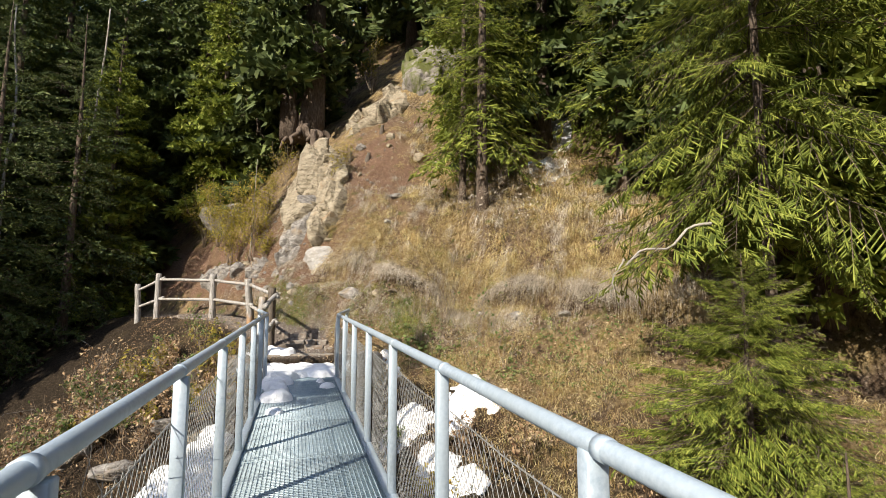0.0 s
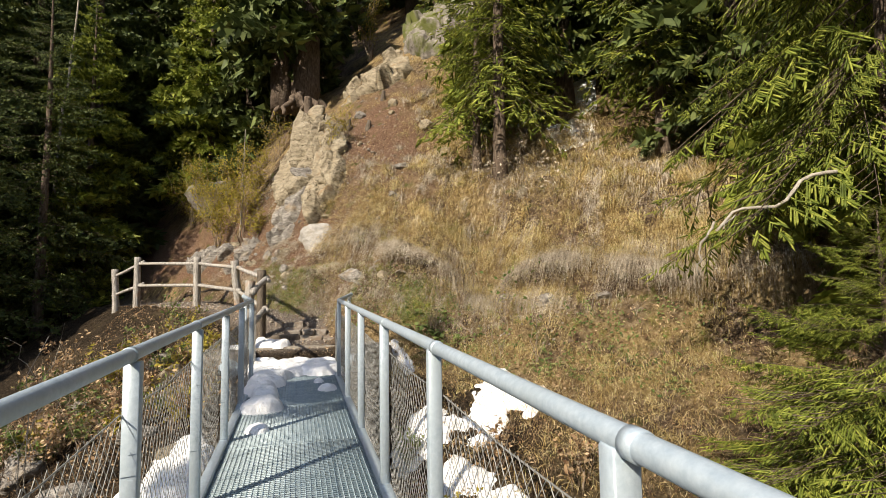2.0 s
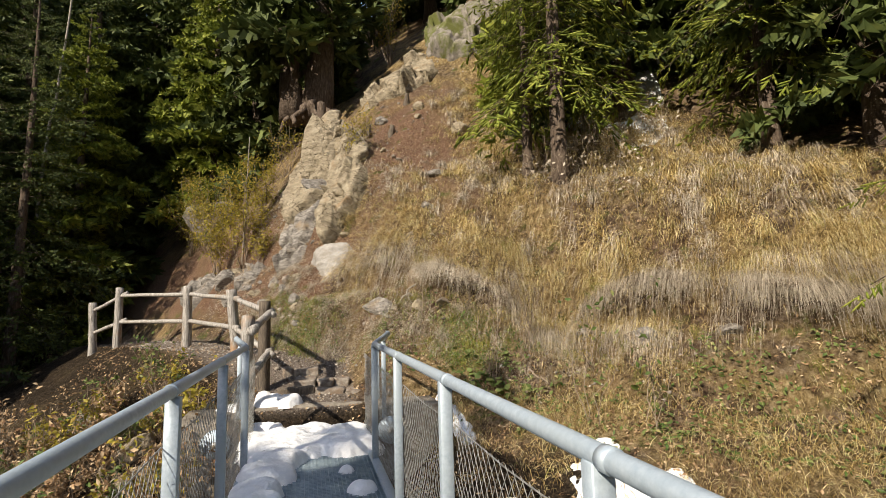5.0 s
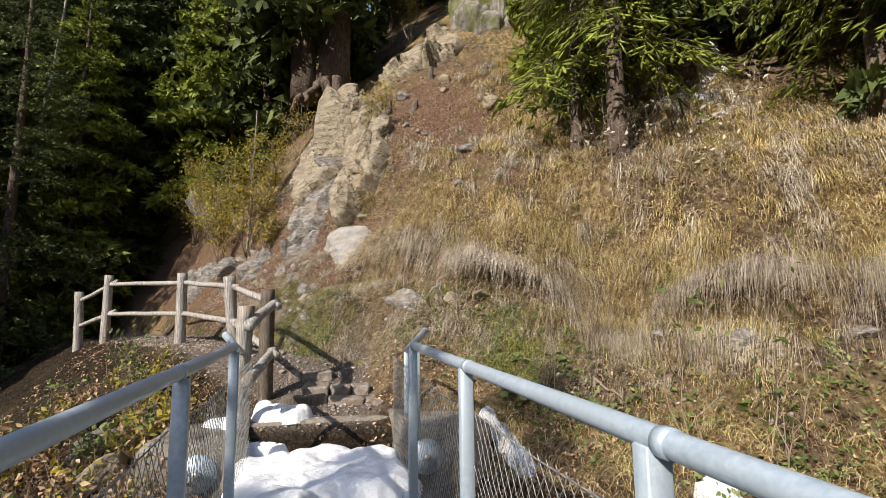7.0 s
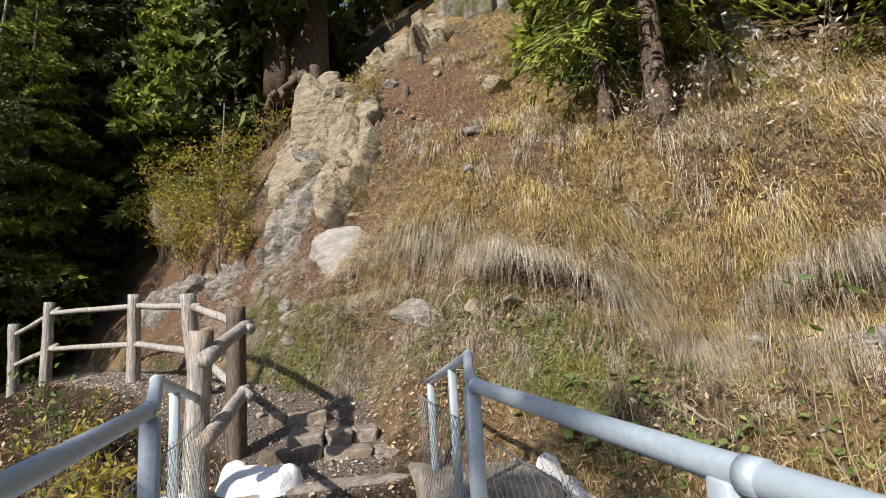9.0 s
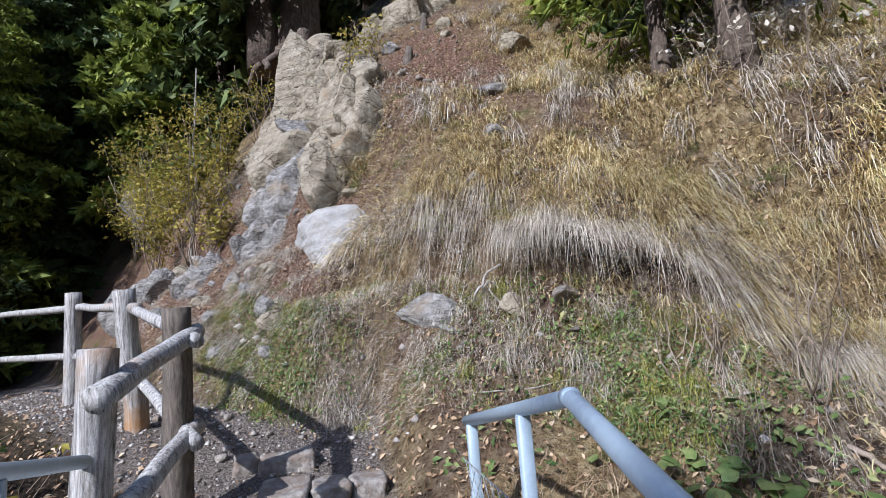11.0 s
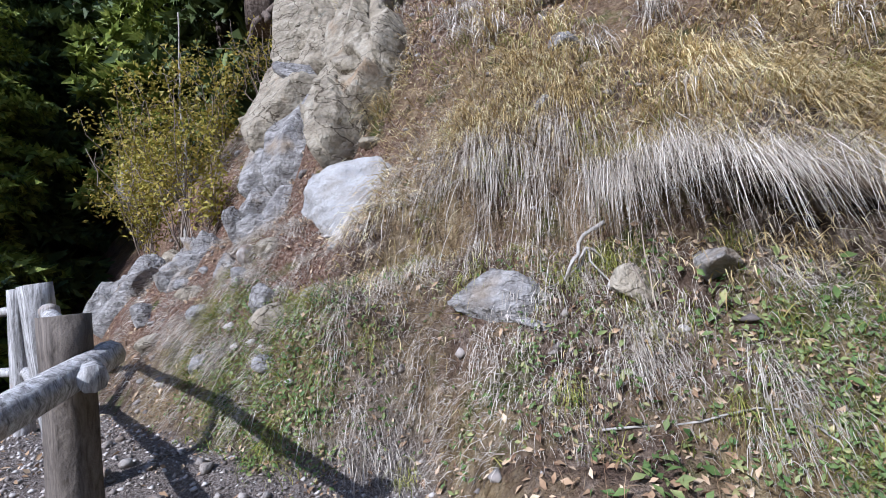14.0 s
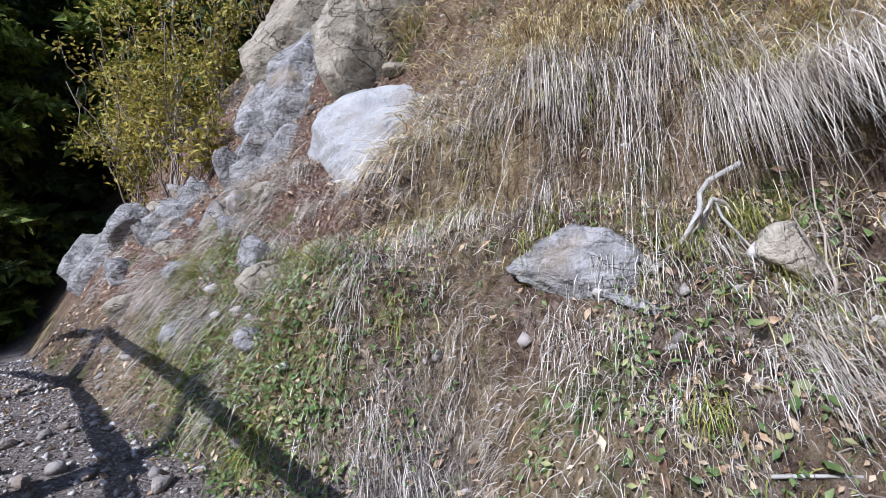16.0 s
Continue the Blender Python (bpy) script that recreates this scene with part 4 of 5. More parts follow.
x, y = scatter(11000, -1.9, 3.6, 10.8, 14.8, lambda a, b: (lie(a, b)[0] > -0.1) * np.clip(0.3 + wave(a, b, 2.4, 127), 0, 1), 35)
leaves("leaf_litter", x, y, 3, 0.012, LITTER, 36, 0.02, 0.06, 0.7, "small brown leaf scraps on the bank")


x, y = scatter(6500, 1.7, 8.0, 3.5, 10.8, lambda a, b: (lie(a, b)[0] < 0.1) * np.clip(0.45 + wave(a, b, 1.1, 151), 0.05, 1), 73)
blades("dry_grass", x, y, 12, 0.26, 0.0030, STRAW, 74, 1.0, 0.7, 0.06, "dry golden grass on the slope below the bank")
# separate clumps that stand out of the sward, with dark gaps between
def slope_above(lo, hi, seed):
    def chance(a, b):
        d, fz, st = lie(a, b)
        return smooth(d, lo, lo + 0.2) * (1 - smooth(d, hi, hi + 0.6)) * (1 - smooth(st, 0.35, 0.7)) * (1 - 0.85 * bare(a, b)) * np.clip(0.4 + 1.3 * wave(a, b, 1.1, seed), 0.05, 1)
    return chance


x, y = scatter(1500, 1.0, 8.0, 7.5, 17.5, slope_above(1.0, 5.5, 141), 61)
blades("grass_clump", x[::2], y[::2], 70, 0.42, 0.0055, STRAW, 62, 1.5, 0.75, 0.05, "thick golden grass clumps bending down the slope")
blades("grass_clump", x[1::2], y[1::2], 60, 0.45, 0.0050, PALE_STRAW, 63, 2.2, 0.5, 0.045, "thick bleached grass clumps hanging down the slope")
x, y = scatter(420, 1.4, 6.5, 8.0, 13.5, slope_above(0.05, 0.95, 143), 64)
blades("grass_clump", x[::2], y[::2], 70, 0.20, 0.0034, GREEN_GRASS, 65, 1.8, 0.6, 0.035, "yellow-green grass clumps on the lower bank")
blades("grass_clump", x[1::2], y[1::2], 70, 0.22, 0.0034, PALE_STRAW, 66, 1.8, 0.6, 0.04, "dry grass clumps on the lower bank")
x, y = scatter(260, -1.4, 1.6, 12.4, 15.5, lambda a, b: smooth(lie(a, b)[0], 0.08, 0.2) * (1 - smooth(lie(a, b)[0], 1.2, 1.5)), 67)
blades("grass_clump", x, y, 60, 0.22, 0.0034, PALE_STRAW, 68, 2.2, 0.4, 0.035, "small bleached grass clumps hanging on the red bank")
x, y = scatter(9000, 1.4, 7.0, 7.8, 12.8, lambda a, b: smooth(lie(a, b)[0], -0.9, -0.4) * (1 - smooth(lie(a, b)[0], 0.8, 1.0)) * np.clip(0.4 + wave(a, b, 1.4, 145), 0, 1), 69)
leaves("leaf_litter", x, y, 1, 0.022, LITTER, 70, 0.04, 0.06, 0.7, "large curled red-brown and buff leaves on the lower bank")
x, y = scatter(6000, -0.9, 3.6, 11.0, 14.2, lambda a, b: smooth(lie(a, b)[0], 0.0, 0.1) * (1 - smooth(lie(a, b)[0], 0.45, 0.75)) * np.clip(wave(a, b, 1.6, 147) * 1.5 + 0.35, 0, 1), 71)
leaves("small_herbs", x, y, 6, 0.016, HERB, 72, 0.045, 0.05, 0.55, "green rosettes and clover on the foot of the bank", "herbs")


# turf lips that overhang the broken edge of the bank, with grass hanging from them
def turf_lip(x0, x1, seed):
    n = int((x1 - x0) / 0.03)
    xs = np.linspace(x0, x1, n)
    ys = np.interp(xs, [p[0] for p in FOOT[::-1]], [p[1] for p in FOOT[::-1]])
    dd = 0.93 + 0.38 * np.exp(-((xs - 4.1) / 0.9) ** 2)
    out_x, out_y = -0.67, -0.74
    ex, ey = xs - out_x * dd, ys - out_y * dd
    taper = np.minimum(1, np.minimum(np.arange(n), np.arange(n)[::-1]) / 14)
    reach = (0.27 + 0.14 * wave(xs, xs * 0, 2.5, seed)) * taper
    top = height(ex - out_x * 0.1, ey - out_y * 0.1) + 0.10 * wave(xs, xs * 0 + 5, 1.6, seed) - 0.20
    rows = []
    for u, dz in ((-0.6, 0.06), (0.0, 0.02), (0.6, -0.04), (1.0, -0.10), (0.8, -0.14), (0.3, -0.13), (-0.6, -0.10)):
        w = 0.03 * wave(xs, xs * 0 + u * 3, 7, seed + 2, 3)
        rows.append(np.stack([ex + out_x * reach * u, ey + out_y * reach * u, top + dz + w], -1))
    v = np.stack(rows, 1)
    m = v.shape[1]
    i = np.arange(n - 1)[:, None] * m + np.arange(m - 1)[None]
    q = np.stack([i, i + 1, i + m + 1, i + m], -1).reshape(-1, 4)
    ob = part("turf_lip", mesh_of("turf_lip", v.reshape(-1, 3), q, EARTH))
    tagged(ob, "overhanging lip of root-bound turf above a dark hollow", "turf")
    r = np.random.RandomState(seed)
    for u, dz, per, mat, ln, key in ((0.95, -0.05, 46, PALE_STRAW, 0.36, 1), (0.6, -0.01, 34, PALE_STRAW, 0.34, 2), (0.1, 0.03, 28, STRAW, 0.30, 3), (-0.5, 0.06, 16, GREEN_GRASS, 0.26, 4)):
        keep = r.rand(n) < np.clip(0.75 + 0.8 * wave(xs, xs * 0 + key, 3.0, seed + key), 0.1, 1)
        blades("lip_grass", (ex + out_x * reach * u)[keep], (ey + out_y * reach * u)[keep], per, ln * (1.6 if mat is PALE_STRAW else 1.1), 0.0017, mat, seed * 10 + key, 2.2 if u > 0.3 else 1.2, 0.2 if u > 0.3 else 0.6, 0.03,
               "long dry grass hanging from the turf lip", roots=(top + dz)[keep])


turf_lip(1.5, 2.75, 3)
turf_lip(2.85, 3.5, 5)
turf_lip(3.6, 4.7, 7)
turf_lip(4.9, 5.9, 9)



def pebbles(name, x, y, lo, hi, seed, label):
    r = np.random.RandomState(seed)
    n = len(x)
    base = np.array([(1, 0, 0), (-1, 0, 0), (0, 1, 0), (0, -1, 0), (0, 0, 1), (0, 0, -1)], float)
    f = np.array([(0, 2, 4), (2, 1, 4), (1, 3, 4), (3, 0, 4), (2, 0, 5), (1, 2, 5), (3, 1, 5), (0, 3, 5)])
    s = lo + (hi - lo) * r.rand(n) ** 3
    v = base[None] * r.uniform(0.6, 1.3, (n, 6, 1)) * s[:, None, None] + r.normal(0, 0.2, (n, 6, 3)) * s[:, None, None]
    v[:, :, 2] *= 0.7
    v += np.stack([x, y, height(x, y) + s * 0.2], -1)[:, None]
    ob = part(name, mesh_of(name, v.reshape(-1, 3), (np.arange(n)[:, None, None] * 6 + f).reshape(-1, 3), PEBBLE))
    return tagged(ob, label, "gravel", kind="stuff")


x, y = scatter(16000, -3.2, 1.1, 11.0, 18, lambda a, b: trodden(a, b), 21)
pebbles("gravel", x, y, 0.006, 0.024, 22, "loose grey-brown gravel on the path")
x, y = scatter(9000, -2.5, 5, 9.5, 19, lambda a, b: (lie(a, b)[0] > -0.2) * np.clip(wave(a, b, 1.5, 111) + 0.2, 0, 1) * 0.6, 23)
pebbles("rubble", x, y, 0.008, 0.05, 24, "small broken stones in the earth of the bank")
r = np.random.RandomState(5)
for k in range(34):
    t = r.rand()
    x, y = 0.0 - 1.5 * t + r.uniform(-0.55, 0.25), 12.7 + 3.2 * t + r.uniform(-0.5, 0.2)
    s = r.uniform(0.025, 0.06)
    rock("path_stone", "loose grey stone lying on the gravel path", (x, y), (s, s * r.uniform(0.6, 1), s * 0.6), 300 + k, STEP_STONE, (0, 0, r.uniform(0, 360)), rest=0.3, category="stone", group="path stones")


# broad-leaved plants: each leaf a part
def broad_leaf():
    n = 11
    a = np.linspace(0, 2 * math.pi, n, endpoint=False)
    rad = 1 + 0.12 * np.sin(5 * a) - 0.35 * np.exp(-((a - math.pi) / 0.35) ** 2)
    v = np.stack([rad * np.cos(a), rad * np.sin(a), -0.22 * rad * np.abs(np.sin(a)) + 0.05 * np.sin(3 * a)], -1)
    v = np.vstack([v, (0, 0, 0.06)])
    k = np.arange(n)
    return mesh_of("leaf", v, np.stack([k, (k + 1) % n, np.full(n, n)], -1), HERB)


LEAF = broad_leaf()
for k, (x, y, n, s) in enumerate([(2.35, 10.95, 16, 0.075), (2.65, 10.75, 18, 0.08), (2.95, 10.5, 15, 0.085), (3.2, 10.45, 8, 0.07), (2.5, 11.35, 8, 0.06), (3.7, 9.9, 6, 0.07), (2.2, 11.35, 8, 0.055), (4.3, 9.6, 6, 0.07), (1.6, 12.2, 5, 0.04), (3.0, 11.2, 6, 0.06)]):
    herb = thing("broadleaf_plant", "low plant with broad bright green leaves", "plant", pose(x, y, float(height(x, y))), "broadleaf plants")
    for j in range(n):
        a, d = r.uniform(0, 6.28), 0.24 * math.sqrt(r.rand())
        px, py = d * math.cos(a), d * math.sin(a)
        pz = float(height(x + px, y + py)) - float(height(x, y)) + r.uniform(0.04, 0.15)
        part("leaf", LEAF, herb, m=pose(px, py, pz, r.uniform(-5, 50), r.uniform(-25, 25), r.uniform(0, 360)) @ Matrix.Scale(0.72 * s * r.uniform(0.6, 1.2), 4))


# ---- sticks, roots, bare shrubs ----
def crooked(p, q, r0, r1, seed, bend=0.05, n=12, sides=6):
    p, q = np.array(p, float), np.array(q, float)
    t = np.linspace(0, 1, n)
    path = p + (q - p) * t[:, None] + bend * np.stack([wave(t * 4, t * 0 + k, 1, seed + k, 3) for k in range(3)], -1) * np.minimum(1, 4 * t)[:, None]
    return tube(path, r0 + (r1 - r0) * t, sides)


g = lambda a, b, up=0.0: (a, b, float(height(a, b)) + up)
stick = thing("fallen_stick", "pale dry stick lying across the bank", "stick")
part("stem", mesh_of("stem", *crooked(g(1.6, 12.12, 0.03), g(2.34, 11.72, 0.03), 0.006, 0.004, 5, 0.05), PALE_BARK), stick)
part("twig", mesh_of("twig", *crooked(g(2.25, 11.77, 0.03), g(2.3, 11.6, 0.01), 0.007, 0.004, 6, 0.02), PALE_BARK), stick)
root = thing("bare_root", "pale bare tree root hanging out below the turf", "root")
part("root", mesh_of("root", *crooked((2.02, 12.55, 1.98), (1.66, 12.68, 1.52), 0.013, 0.009, 8, 0.10), PALE_BARK), root)
for k, q in enumerate(((1.75, 12.55, 1.4), (1.95, 12.45, 1.45), (2.35, 12.4, 1.6), (1.5, 12.8, 1.5))):
    part("rootlet", mesh_of("rootlet", *crooked((1.9, 12.58, 1.85), q, 0.007, 0.002, 20 + k, 0.10), PALE_BARK), root)
log = thing("rotten_log", "grey rotten broken branch among the plants", "branch")
part("stem", mesh_of("stem", *crooked(g(3.2, 10.8, 0.03), g(3.35, 10.5, 0.03), 0.018, 0.012, 33, 0.04), TWIG), log)
dead = thing("dead_branch", "bleached crooked dead branch sticking out of the spruce", "branch")
part("limb", mesh_of("limb", *crooked((5.0, 5.2, 2.35), (4.15, 5.75, 1.95), 0.02, 0.014, 41, 0.16), PALE_BARK), dead)
part("limb", mesh_of("limb", *crooked((4.15, 5.75, 1.95), (3.98, 5.85, 1.45), 0.014, 0.007, 42, 0.08), PALE_BARK), dead)
part("twig", mesh_of("twig", *crooked((4.3, 5.65, 2.0), (4.0, 5.5, 1.85), 0.007, 0.003, 43, 0.05), PALE_BARK), dead)


def shrub(p, n, tall, spread, seed, label, mat, leaf=None, leaf_size=0.02, per=30, thick=0.006, name="shrub"):
    """Thin stems that fork, with or without leaves."""
    r = np.random.RandomState(seed)
    ob = thing(name, label, "shrub", pose(*p))
    pieces, tips = [], []
    for k in range(n):
        a = r.uniform(0, 6.28)
        h = tall * r.uniform(0.6, 1.1)
        q = np.array([math.cos(a) * spread * r.rand(), math.sin(a) * spread * r.rand(), h])
        base = np.array([r.normal(0, 0.05), r.normal(0, 0.05), -0.05])
        pieces.append(crooked(base, q, thick, thick * 0.3, seed + k, 0.12 * tall, 8, 4))
        for j in range(5):
            t = r.uniform(0.35, 0.95)
            s = base + (q - base) * t
            e = s + r.normal(0, 1, 3) * 0.13 * tall + np.array([0, 0, 0.12 * tall])
            pieces.append(crooked(s, e, thick * 0.45, thick * 0.2, seed + 50 + k * 5 + j, 0.05 * tall, 5, 3))
            tips += [s + (e - s) * u for u in r.uniform(0.2, 1.05, 3)]
    tagged(part("framework", mesh_of("framework", *join(pieces), mat), ob), kind="stuff")
    if leaf is not None:
        t = np.array(tips)
        pick = t[r.randint(len(t), size=per)] + r.normal(0, 0.05 * tall, (per, 3))
        me = leaves("foliage", pick[:, 0], pick[:, 1], 1, leaf_size, leaf, seed, 0.0, 0.02, 1.5, z=pick[:, 2])
        for key in ("label", "category"):
            if key in me:
                del me[key]
        me.parent = ob
    return ob


BARE = "leafless thin brown shrub stems"
for k, (x, y, n, h) in enumerate([(2.95, 11.35, 7, 0.7), (2.75, 11.5, 5, 0.8), (3.35, 11.0, 8, 0.9), (3.9, 10.3, 6, 0.8), (2.1, 12.3, 4, 0.5), (4.5, 11.6, 6, 1.0), (2.75, 10.9, 9, 0.6)]):
    shrub(g(x, y), n, h, 0.35 * h, 500 + 37 * k, BARE, TWIG, YELLOW_LEAF if k % 3 == 0 else None, 0.018, 24)
for k, (x, y) in enumerate([(4.9, 11.3), (5.3, 11.0), (4.4, 12.0), (5.9, 11.2), (5.1, 12.0), (4.1, 12.3)]):
    shrub(g(x, y), 5, 1.25, 0.6, 800 + 37 * k, "tall weed stems with pale seed heads", TWIG, PALE_STRAW, 0.035, 60, 0.005, "seed_stalks")
for k, (x, y) in enumerate([(3.4, 9.6), (3.9, 9.1)]):
    shrub(g(x, y), 4, 1.5, 0.5, 960 + 37 * k, "young shrub with a few green leaves", TWIG, HERB, 0.035, 40, 0.006)
rb = np.random.RandomState(77)
BRAMBLE = [(rb.uniform(-4.6, -0.85), rb.uniform(4.8, 13.0), rb.uniform(0.35, 0.95), 8) for _ in range(105)] + [(rb.uniform(-3.4, -1.0), rb.uniform(10.0, 12.6), rb.uniform(0.3, 0.6), 8) for _ in range(30)] + [(1.9, 6.5, 0.7, 8), (2.6, 7.6, 0.6, 8), (1.7, 8.3, 0.5, 7), (3.3, 6.9, 0.6, 7)]
for k, (x, y, h, n) in enumerate(BRAMBLE):
    if (lie(x, y)[0] < -1.3 and not (x > -2.1 and 7.2 < y < 10.0)) or x > 0:
        shrub(g(x, y), n, h, 0.75 * h, 1200 + 61 * k, "tangled brown bramble and shrub twigs", TWIG, (LITTER, HERB, LITTER, YELLOW_LEAF)[k % 4], 0.034, 200, 0.006, "bramble")
for k, (x, y, h) in enumerate([(-2.6, 6.0, 2.6), (-3.3, 7.2, 3.0), (-2.2, 7.8, 2.6)]):
    shrub(g(x, y), 3, h, 0.5, 1900 + 61 * k, "tall pale leafless sapling", PALE_BARK, None, thick=0.009, name="bare_sapling")
# yellow-leaved bushes beside the cliff
for k, (x, y, h, n, per) in enumerate([(-1.2, 17.0, 2.2, 10, 2400), (-1.9, 18.0, 2.0, 12, 2200), (-0.9, 17.9, 1.5, 10, 1300), (-2.6, 20.4, 2.2, 12, 2000), (-3.4, 22.3, 2.4, 12, 1800), (-0.75, 16.4, 0.9, 8, 500), (1.55, 16.0, 0.9, 8, 260), (1.25, 15.5, 0.8, 6, 160), (3.0, 20.8, 2.0, 12, 700), (-0.4, 19.5, 1.6, 10, 500)]):
    shrub(g(x, y), n, h, 0.35 * h, 2300 + 71 * k, "bush with small yellow-green autumn leaves", TWIG, YELLOW_LEAF, 0.032, per, 0.010, "autumn_bush")
birch = part("birch_sapling", mesh_of("birch_sapling", *crooked(g(-1.28, 17.3, -0.1), (-1.1, 17.0, 5.9), 0.028, 0.008, 66, 0.08, 16, 8), PALE_BARK, True))
tagged(birch, "thin pale-barked birch sapling rising from a yellow bush", "sapling")
stump = part("tree_stump", mesh_of("tree_stump", *hewn(g(0.62, 18.1, 0.1), g(0.6, 18.1, 0.85), 0.15, 0.12, 71, 10, 0.3), BARK))
tagged(stump, "short broken grey stump on top of the rock", "stump")
for k, (x, y, h) in enumerate([(1.75, 17.0, 0.35), (2.3, 16.6, 0.25), (1.5, 16.4, 0.3), (2.9, 17.6, 0.3)]):
    s = part("old_stump", mesh_of("old_stump", *hewn(g(x, y, -0.15), g(x + 0.03, y - 0.05, h), 0.10, 0.06, 75 + k, 9, 0.4), DARK_WOOD))
    tagged(s, "rotten dark stump in the bare slope", "stump", "rotten stumps")


# ---- trees ----
def spray(seed, needle, width, gap, around, twigs, fat=0.0):
    """One spruce branch a metre long along x, hanging a little: the needles as (verts, faces) and its wood."""
    r = np.random.RandomState(seed)
    t = np.linspace(0, 1, 9)
    spine = np.stack([t, 0.05 * np.sin(t * 4 + seed), -0.22 * t ** 1.6 + 0.10 * t ** 4], -1)
    at = lambda u: np.array([np.interp(u, t, spine[:, i]) for i in range(3)])
    shoots, short = [(at(0.15), at(1.0))], []
    for k in range(twigs):
        u = 0.12 + 0.86 * (k + r.rand()) / twigs
        s = 1 if k % 2 else -1
        ln = (0.42 * (1 - u) ** 0.7 + 0.10) * r.uniform(0.7, 1.15)
        a = math.radians(r.uniform(42, 66))
        p = at(u)
        q = p + ln * np.array([math.cos(a), s * math.sin(a), -0.28 + r.normal(0, 0.12)])
        shoots.append((p, q))
        short.append((p + (q - p) * 0.75, q + (q - p) * 0.12))
        for j in range(int(ln / (0.9 / twigs if fat else 0.09))):
            w = r.uniform(0.25, 0.95)
            m = p + (q - p) * w
            b = a + s * 0 + r.choice((-1, 1)) * 0.7
            short.append((m, m + ln * (0.27 if twigs > 30 else 0.45) * (1.15 - w) * np.array([math.cos(b), s * math.sin(b), (-0.75 if twigs > 30 else -0.35) + r.normal(0, 0.25)])))
    P, D = [], []
    for p, q in shoots + ([] if fat else short):
        n = max(2, int(np.linalg.norm(q - p) / gap))
        u = (np.arange(n) + r.rand(n)) / n
        d = (q - p) / (np.linalg.norm(q - p) + 1e-6)
        for _ in range(around):
            P.append(p + (q - p) * u[:, None])
            D.append(np.tile(d, (n, 1)))
    P, D = np.vstack(P), np.vstack(D)
    o = r.normal(size=P.shape)
    o -= (o * D).sum(1)[:, None] * D
    o /= np.linalg.norm(o, axis=1)[:, None]
    tip = P + (D * 0.75 + o * 0.75 + np.array([0, 0, 0.12])) * needle * r.uniform(0.7, 1.2, (len(P), 1))
    w = np.cross(o, D) * width
    v = np.stack([P - w, P + w, tip], 1).reshape(-1, 3)
    f = np.arange(len(v)).reshape(-1, 3)
    if fat:
        # each shoot as a spindle, bristly with the needles above
        sv, sf, k = [], [], len(v)
        ring = np.arange(5) * 2 * math.pi / 5
        for p, q in short:
            d = (q - p) / (np.linalg.norm(q - p) + 1e-6)
            a1 = np.cross(d, (0.1, 0.2, 1.0))
            a1 /= np.linalg.norm(a1)
            a2 = np.cross(d, a1)
            c = np.cos(ring)[:, None] * a1 + 0.6 * np.sin(ring)[:, None] * a2
            s = fat * r.uniform(0.8, 1.2)
            ext = q + d * fat
            sv.append(np.vstack([p + c * s * 0.6, p + (ext - p) * 0.65 + c * s * r.uniform(0.8, 1.15, (5, 1)), ext[None]]))
            a = np.arange(5)
            e = (a + 1) % 5
            sf.append(k + np.vstack([np.stack([a, e, e + 5], -1), np.stack([a, e + 5, a + 5], -1), np.stack([a + 5, e + 5, np.full(5, 10)], -1)]))
            k += 11
        v, f = np.vstack([v] + sv), np.vstack([f] + sf)
    wood = join([tube([a, b], [0.007 if i == 0 else 0.003, 0.002], 3, False) for i, (a, b) in enumerate([(spine[0], spine[3]), (spine[3], spine[-1])] + shoots[1:twigs:2])])
    return v, f, wood


NEAR = [spray(k, 0.020, 0.0034, 0.024, 2, 20, 0.0070) for k in range(3)]
LONG = [spray(40 + k, 0.011, 0.0022, 0.022, 2, 36, 0.0046) for k in range(3)]
MID = [spray(10 + k, 0.034, 0.007, 0.06, 2, 13, 0.012) for k in range(3)]
FAR = [spray(20 + k, 0.15, 0.045, 0.36, 2, 12) for k in range(3)]


def spruce_meshes(tall, low, reach, count, kinds, mat, seed, girth, one_side=None, bark=None, sag=0.0):
    """Trunk, boughs and crown meshes of a spruce with its base at the origin."""
    r = np.random.RandomState(seed)
    vs, fs, ws, n = [], [], [], 0
    for k in range(count):
        u = ((k + r.rand()) / count) ** 0.9
        h = low + (tall - low) * u
        ln = reach * (1 - u) ** 0.75 * r.uniform(0.65, 1.12) + 0.12
        a = k * 2.399 + r.normal(0, 0.35)
        if one_side is not None and r.rand() < 0.7:
            a = one_side + r.normal(0, 0.7)
        tilt = 22 * (1 - u) - 38 * u + sag + r.normal(0, 9)
        m = np.array(pose(0, 0, h, 0, tilt, math.degrees(a)) @ pose(0, 0, 0, r.uniform(-20, 20)) @ Matrix.Diagonal((ln, ln * r.uniform(0.8, 1.1), ln, 1)))
        v, f, wood = kinds[k % len(kinds)]
        vs.append(v @ m[:3, :3].T + m[:3, 3])
        fs.append(f + n)
        n += len(v)
        ws.append(turned(wood, m))
    t = np.linspace(0, 1, 12)
    trunk = tube(np.stack([0.03 * tall * 0.1 * np.sin(t * 5 + seed), 0.02 * np.cos(t * 4) * tall * 0.1, -0.4 + (tall + 0.4) * t], -1), girth * (1 - t) ** 0.8 * (1 + 0.5 * np.exp(-t * 25)) + 0.006, 10)
    bark = bark or BARK
    return (mesh_of("trunk", *trunk, bark, True), mesh_of("branchwork", *join(ws), bark), mesh_of("crown", np.vstack(vs), np.vstack(fs), mat))


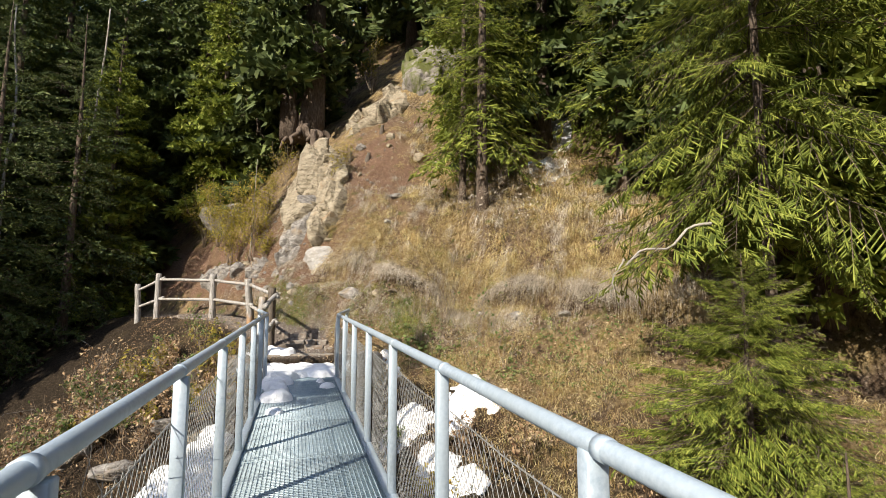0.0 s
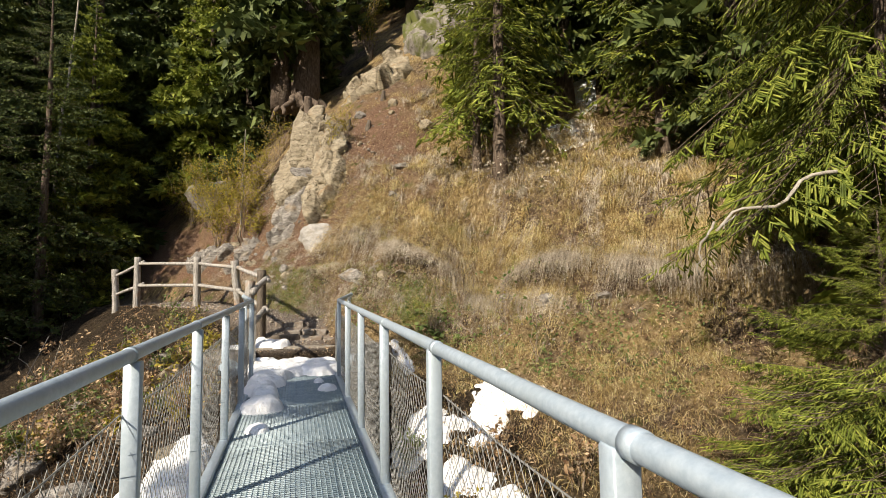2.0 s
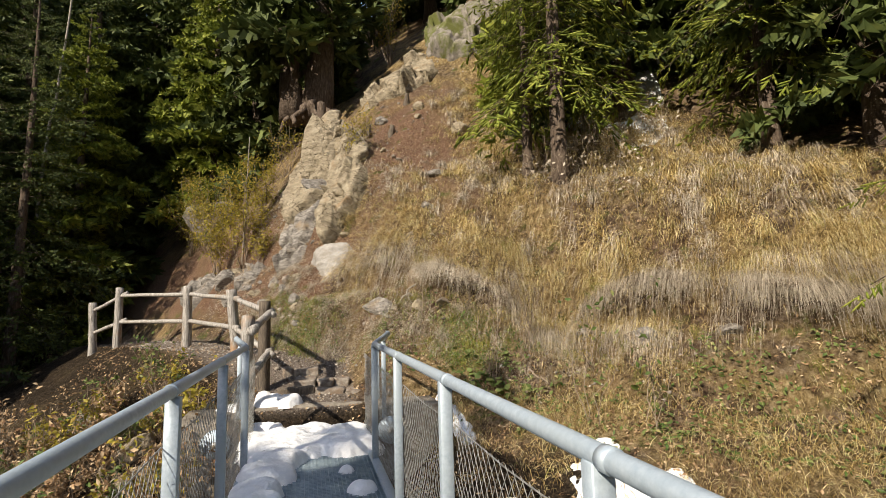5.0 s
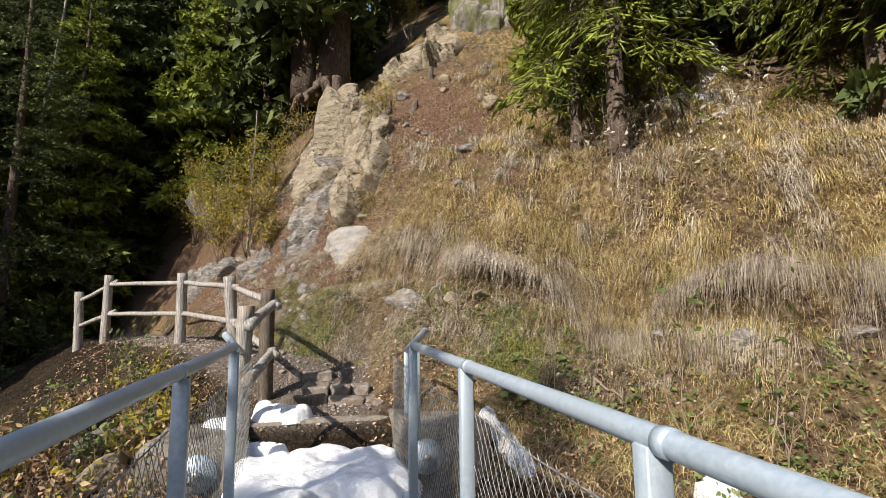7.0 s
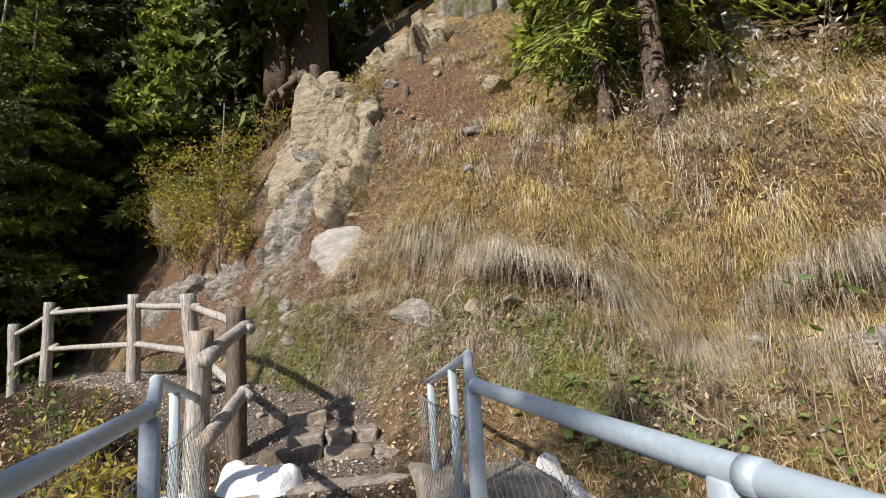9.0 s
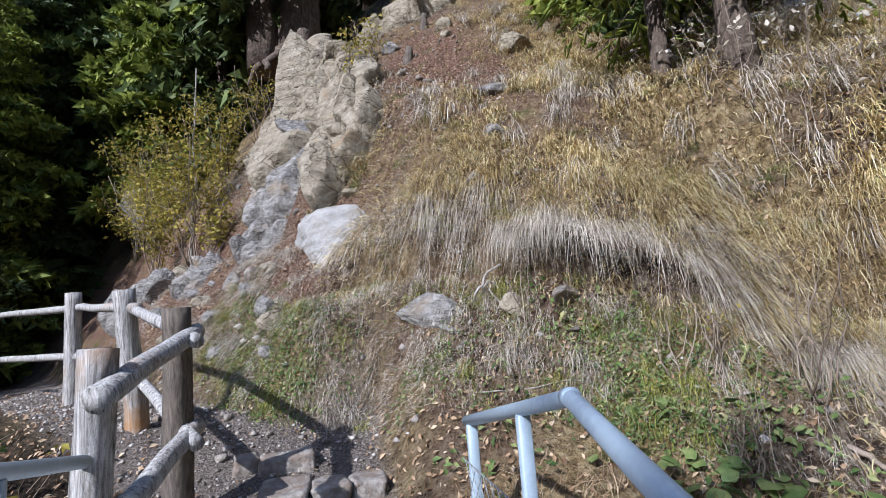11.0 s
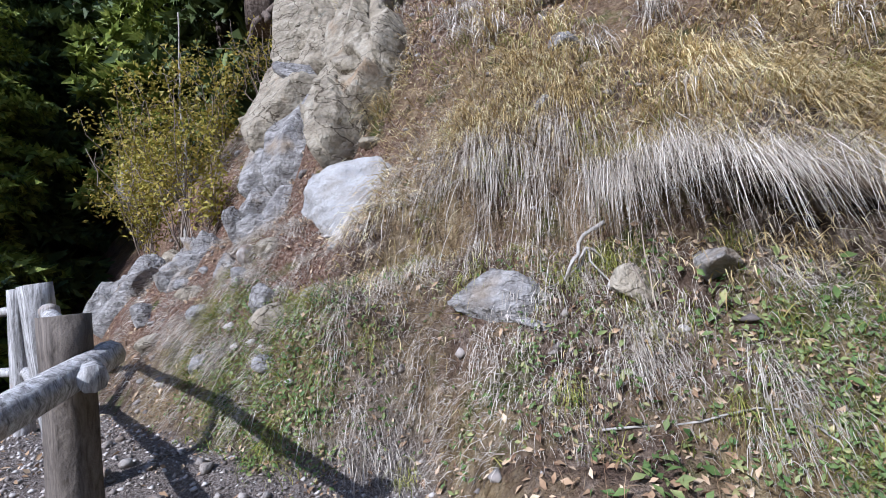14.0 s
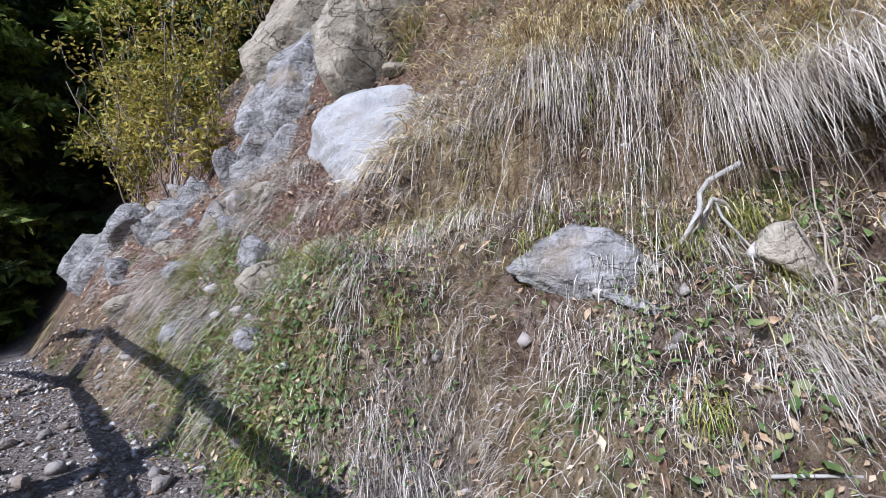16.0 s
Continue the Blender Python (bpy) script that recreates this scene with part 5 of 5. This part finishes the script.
def tree(meshes, x, y, label, turn=0, size=1.0, group="", sink=0.1, lean=0):
    ob = thing("spruce", label, "tree", upright(x, y, sink, lean, 0, turn) @ Matrix.Scale(size, 4), group)
    for name, me in zip(("trunk", "branchwork", "crown"), meshes):
        tagged(part(name, me, ob), kind="" if name == "trunk" else "stuff")
    return ob


# the spruces close beside the bridge
tree(spruce_meshes(3.0, 0.05, 1.85, 120, LONG, NEEDLE, 1, 0.04), 5.3, 5.1, "young bright green spruce close beside the bridge")
tree(spruce_meshes(11, 3.7, 2.9, 95, LONG, NEEDLE, 2, 0.08, sag=14), 6.2, 5.5, "tall spruce with long hanging green boughs")
tree(spruce_meshes(2.2, 0.2, 1.2, 34, NEAR, NEEDLE, 3, 0.03), 4.3, 3.3, "small bushy green spruce on the stream slope")
pair = spruce_meshes(11, 2.0, 2.2, 120, MID, NEEDLE, 4, 0.15, sag=12)
tree(pair, 4.75, 12.35, "spruce with a straight grey trunk on the bank edge")
tree(spruce_meshes(9, 1.5, 1.7, 80, MID, NEEDLE, 5, 0.10, sag=12), 4.45, 13.1, "slim spruce standing behind a thicker one")
tree(pair, 7.7, 10.7, "dense green spruce on the bank", 130, 0.9)
MID_DARK = [spray(30 + k, 0.06, 0.014, 0.10, 2, 14) for k in range(3)]
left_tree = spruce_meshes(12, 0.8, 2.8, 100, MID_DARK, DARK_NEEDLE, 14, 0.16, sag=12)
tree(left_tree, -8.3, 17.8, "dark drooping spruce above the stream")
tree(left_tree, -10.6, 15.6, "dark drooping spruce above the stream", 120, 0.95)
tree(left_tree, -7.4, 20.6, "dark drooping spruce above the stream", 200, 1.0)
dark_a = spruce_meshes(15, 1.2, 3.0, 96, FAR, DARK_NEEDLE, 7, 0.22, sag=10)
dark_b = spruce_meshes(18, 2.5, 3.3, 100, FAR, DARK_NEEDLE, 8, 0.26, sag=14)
green_a = spruce_meshes(12, 1.0, 2.6, 100, FAR, NEEDLE, 9, 0.18, sag=12)
SHADE = "tall dark spruce of the forest on the slope"
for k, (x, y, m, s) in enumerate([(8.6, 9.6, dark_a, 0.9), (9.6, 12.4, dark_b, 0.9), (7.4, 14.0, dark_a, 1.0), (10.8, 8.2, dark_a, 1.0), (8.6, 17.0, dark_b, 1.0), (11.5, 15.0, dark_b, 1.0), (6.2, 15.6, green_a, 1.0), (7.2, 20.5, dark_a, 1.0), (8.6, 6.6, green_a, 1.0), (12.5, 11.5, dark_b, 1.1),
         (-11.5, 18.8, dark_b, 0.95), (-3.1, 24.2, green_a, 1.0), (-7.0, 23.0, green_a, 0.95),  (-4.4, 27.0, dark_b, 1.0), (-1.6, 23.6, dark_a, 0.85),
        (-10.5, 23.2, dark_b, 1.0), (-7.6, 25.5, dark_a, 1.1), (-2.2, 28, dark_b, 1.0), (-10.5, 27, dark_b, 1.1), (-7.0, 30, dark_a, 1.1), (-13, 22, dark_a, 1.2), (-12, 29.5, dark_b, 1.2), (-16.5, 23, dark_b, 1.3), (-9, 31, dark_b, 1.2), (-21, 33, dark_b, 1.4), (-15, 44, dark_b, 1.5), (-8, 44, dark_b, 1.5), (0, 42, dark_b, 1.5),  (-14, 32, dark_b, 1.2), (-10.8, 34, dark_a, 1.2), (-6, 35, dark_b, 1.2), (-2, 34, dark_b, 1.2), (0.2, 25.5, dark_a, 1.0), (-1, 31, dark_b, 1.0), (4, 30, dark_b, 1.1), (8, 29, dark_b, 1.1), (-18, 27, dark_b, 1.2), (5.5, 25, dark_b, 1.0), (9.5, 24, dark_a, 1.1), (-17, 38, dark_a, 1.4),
        # (-9.6, 0.7) stays out of view, added to cast shade on the deck's end
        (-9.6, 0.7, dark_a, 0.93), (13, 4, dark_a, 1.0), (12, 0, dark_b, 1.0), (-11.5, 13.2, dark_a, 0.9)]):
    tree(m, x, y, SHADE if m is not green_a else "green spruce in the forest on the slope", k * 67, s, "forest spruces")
big = thing("old_conifer", "huge old double-stemmed conifer with furrowed dark bark", "tree", upright(0.5, 20.3, -0.6))
for dx, rr, k in ((0.0, 0.52, 1), (-0.75, 0.36, 2)):
    part("trunk", mesh_of("trunk", *hewn((dx, 0, -0.3), (dx * 1.3 + 0.1, 0.3, 15), rr * 1.15, rr * 0.55, 90 + k, 14, 0.3), BARK, True), big)
for k in range(5):
    a = 3.4 + k * 0.6
    part("root", mesh_of("root", *crooked((0.3 * math.cos(a), 0.3 * math.sin(a), 0.3), (1.1 * math.cos(a), 1.1 * math.sin(a), -0.7), 0.16, 0.06, 95 + k, 0.2), BARK, True), big)
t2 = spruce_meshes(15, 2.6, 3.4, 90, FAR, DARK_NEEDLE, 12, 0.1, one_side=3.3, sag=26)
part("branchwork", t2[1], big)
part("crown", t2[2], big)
for k, (x, y, lean) in enumerate([(-8.2, 22.0, 3), (-9.4, 20.5, -2)]):
    s = part("dead_tree", mesh_of("dead_tree", *crooked((0, 0, -0.3), (0.3, 0.2, 13), 0.075, 0.025, 140 + k, 0.25, 16, 8), PALE_BARK, True), m=upright(x, y, 0, 0, lean))
    tagged(s, "tall bare pale dead trunk among the dark trees", "tree")
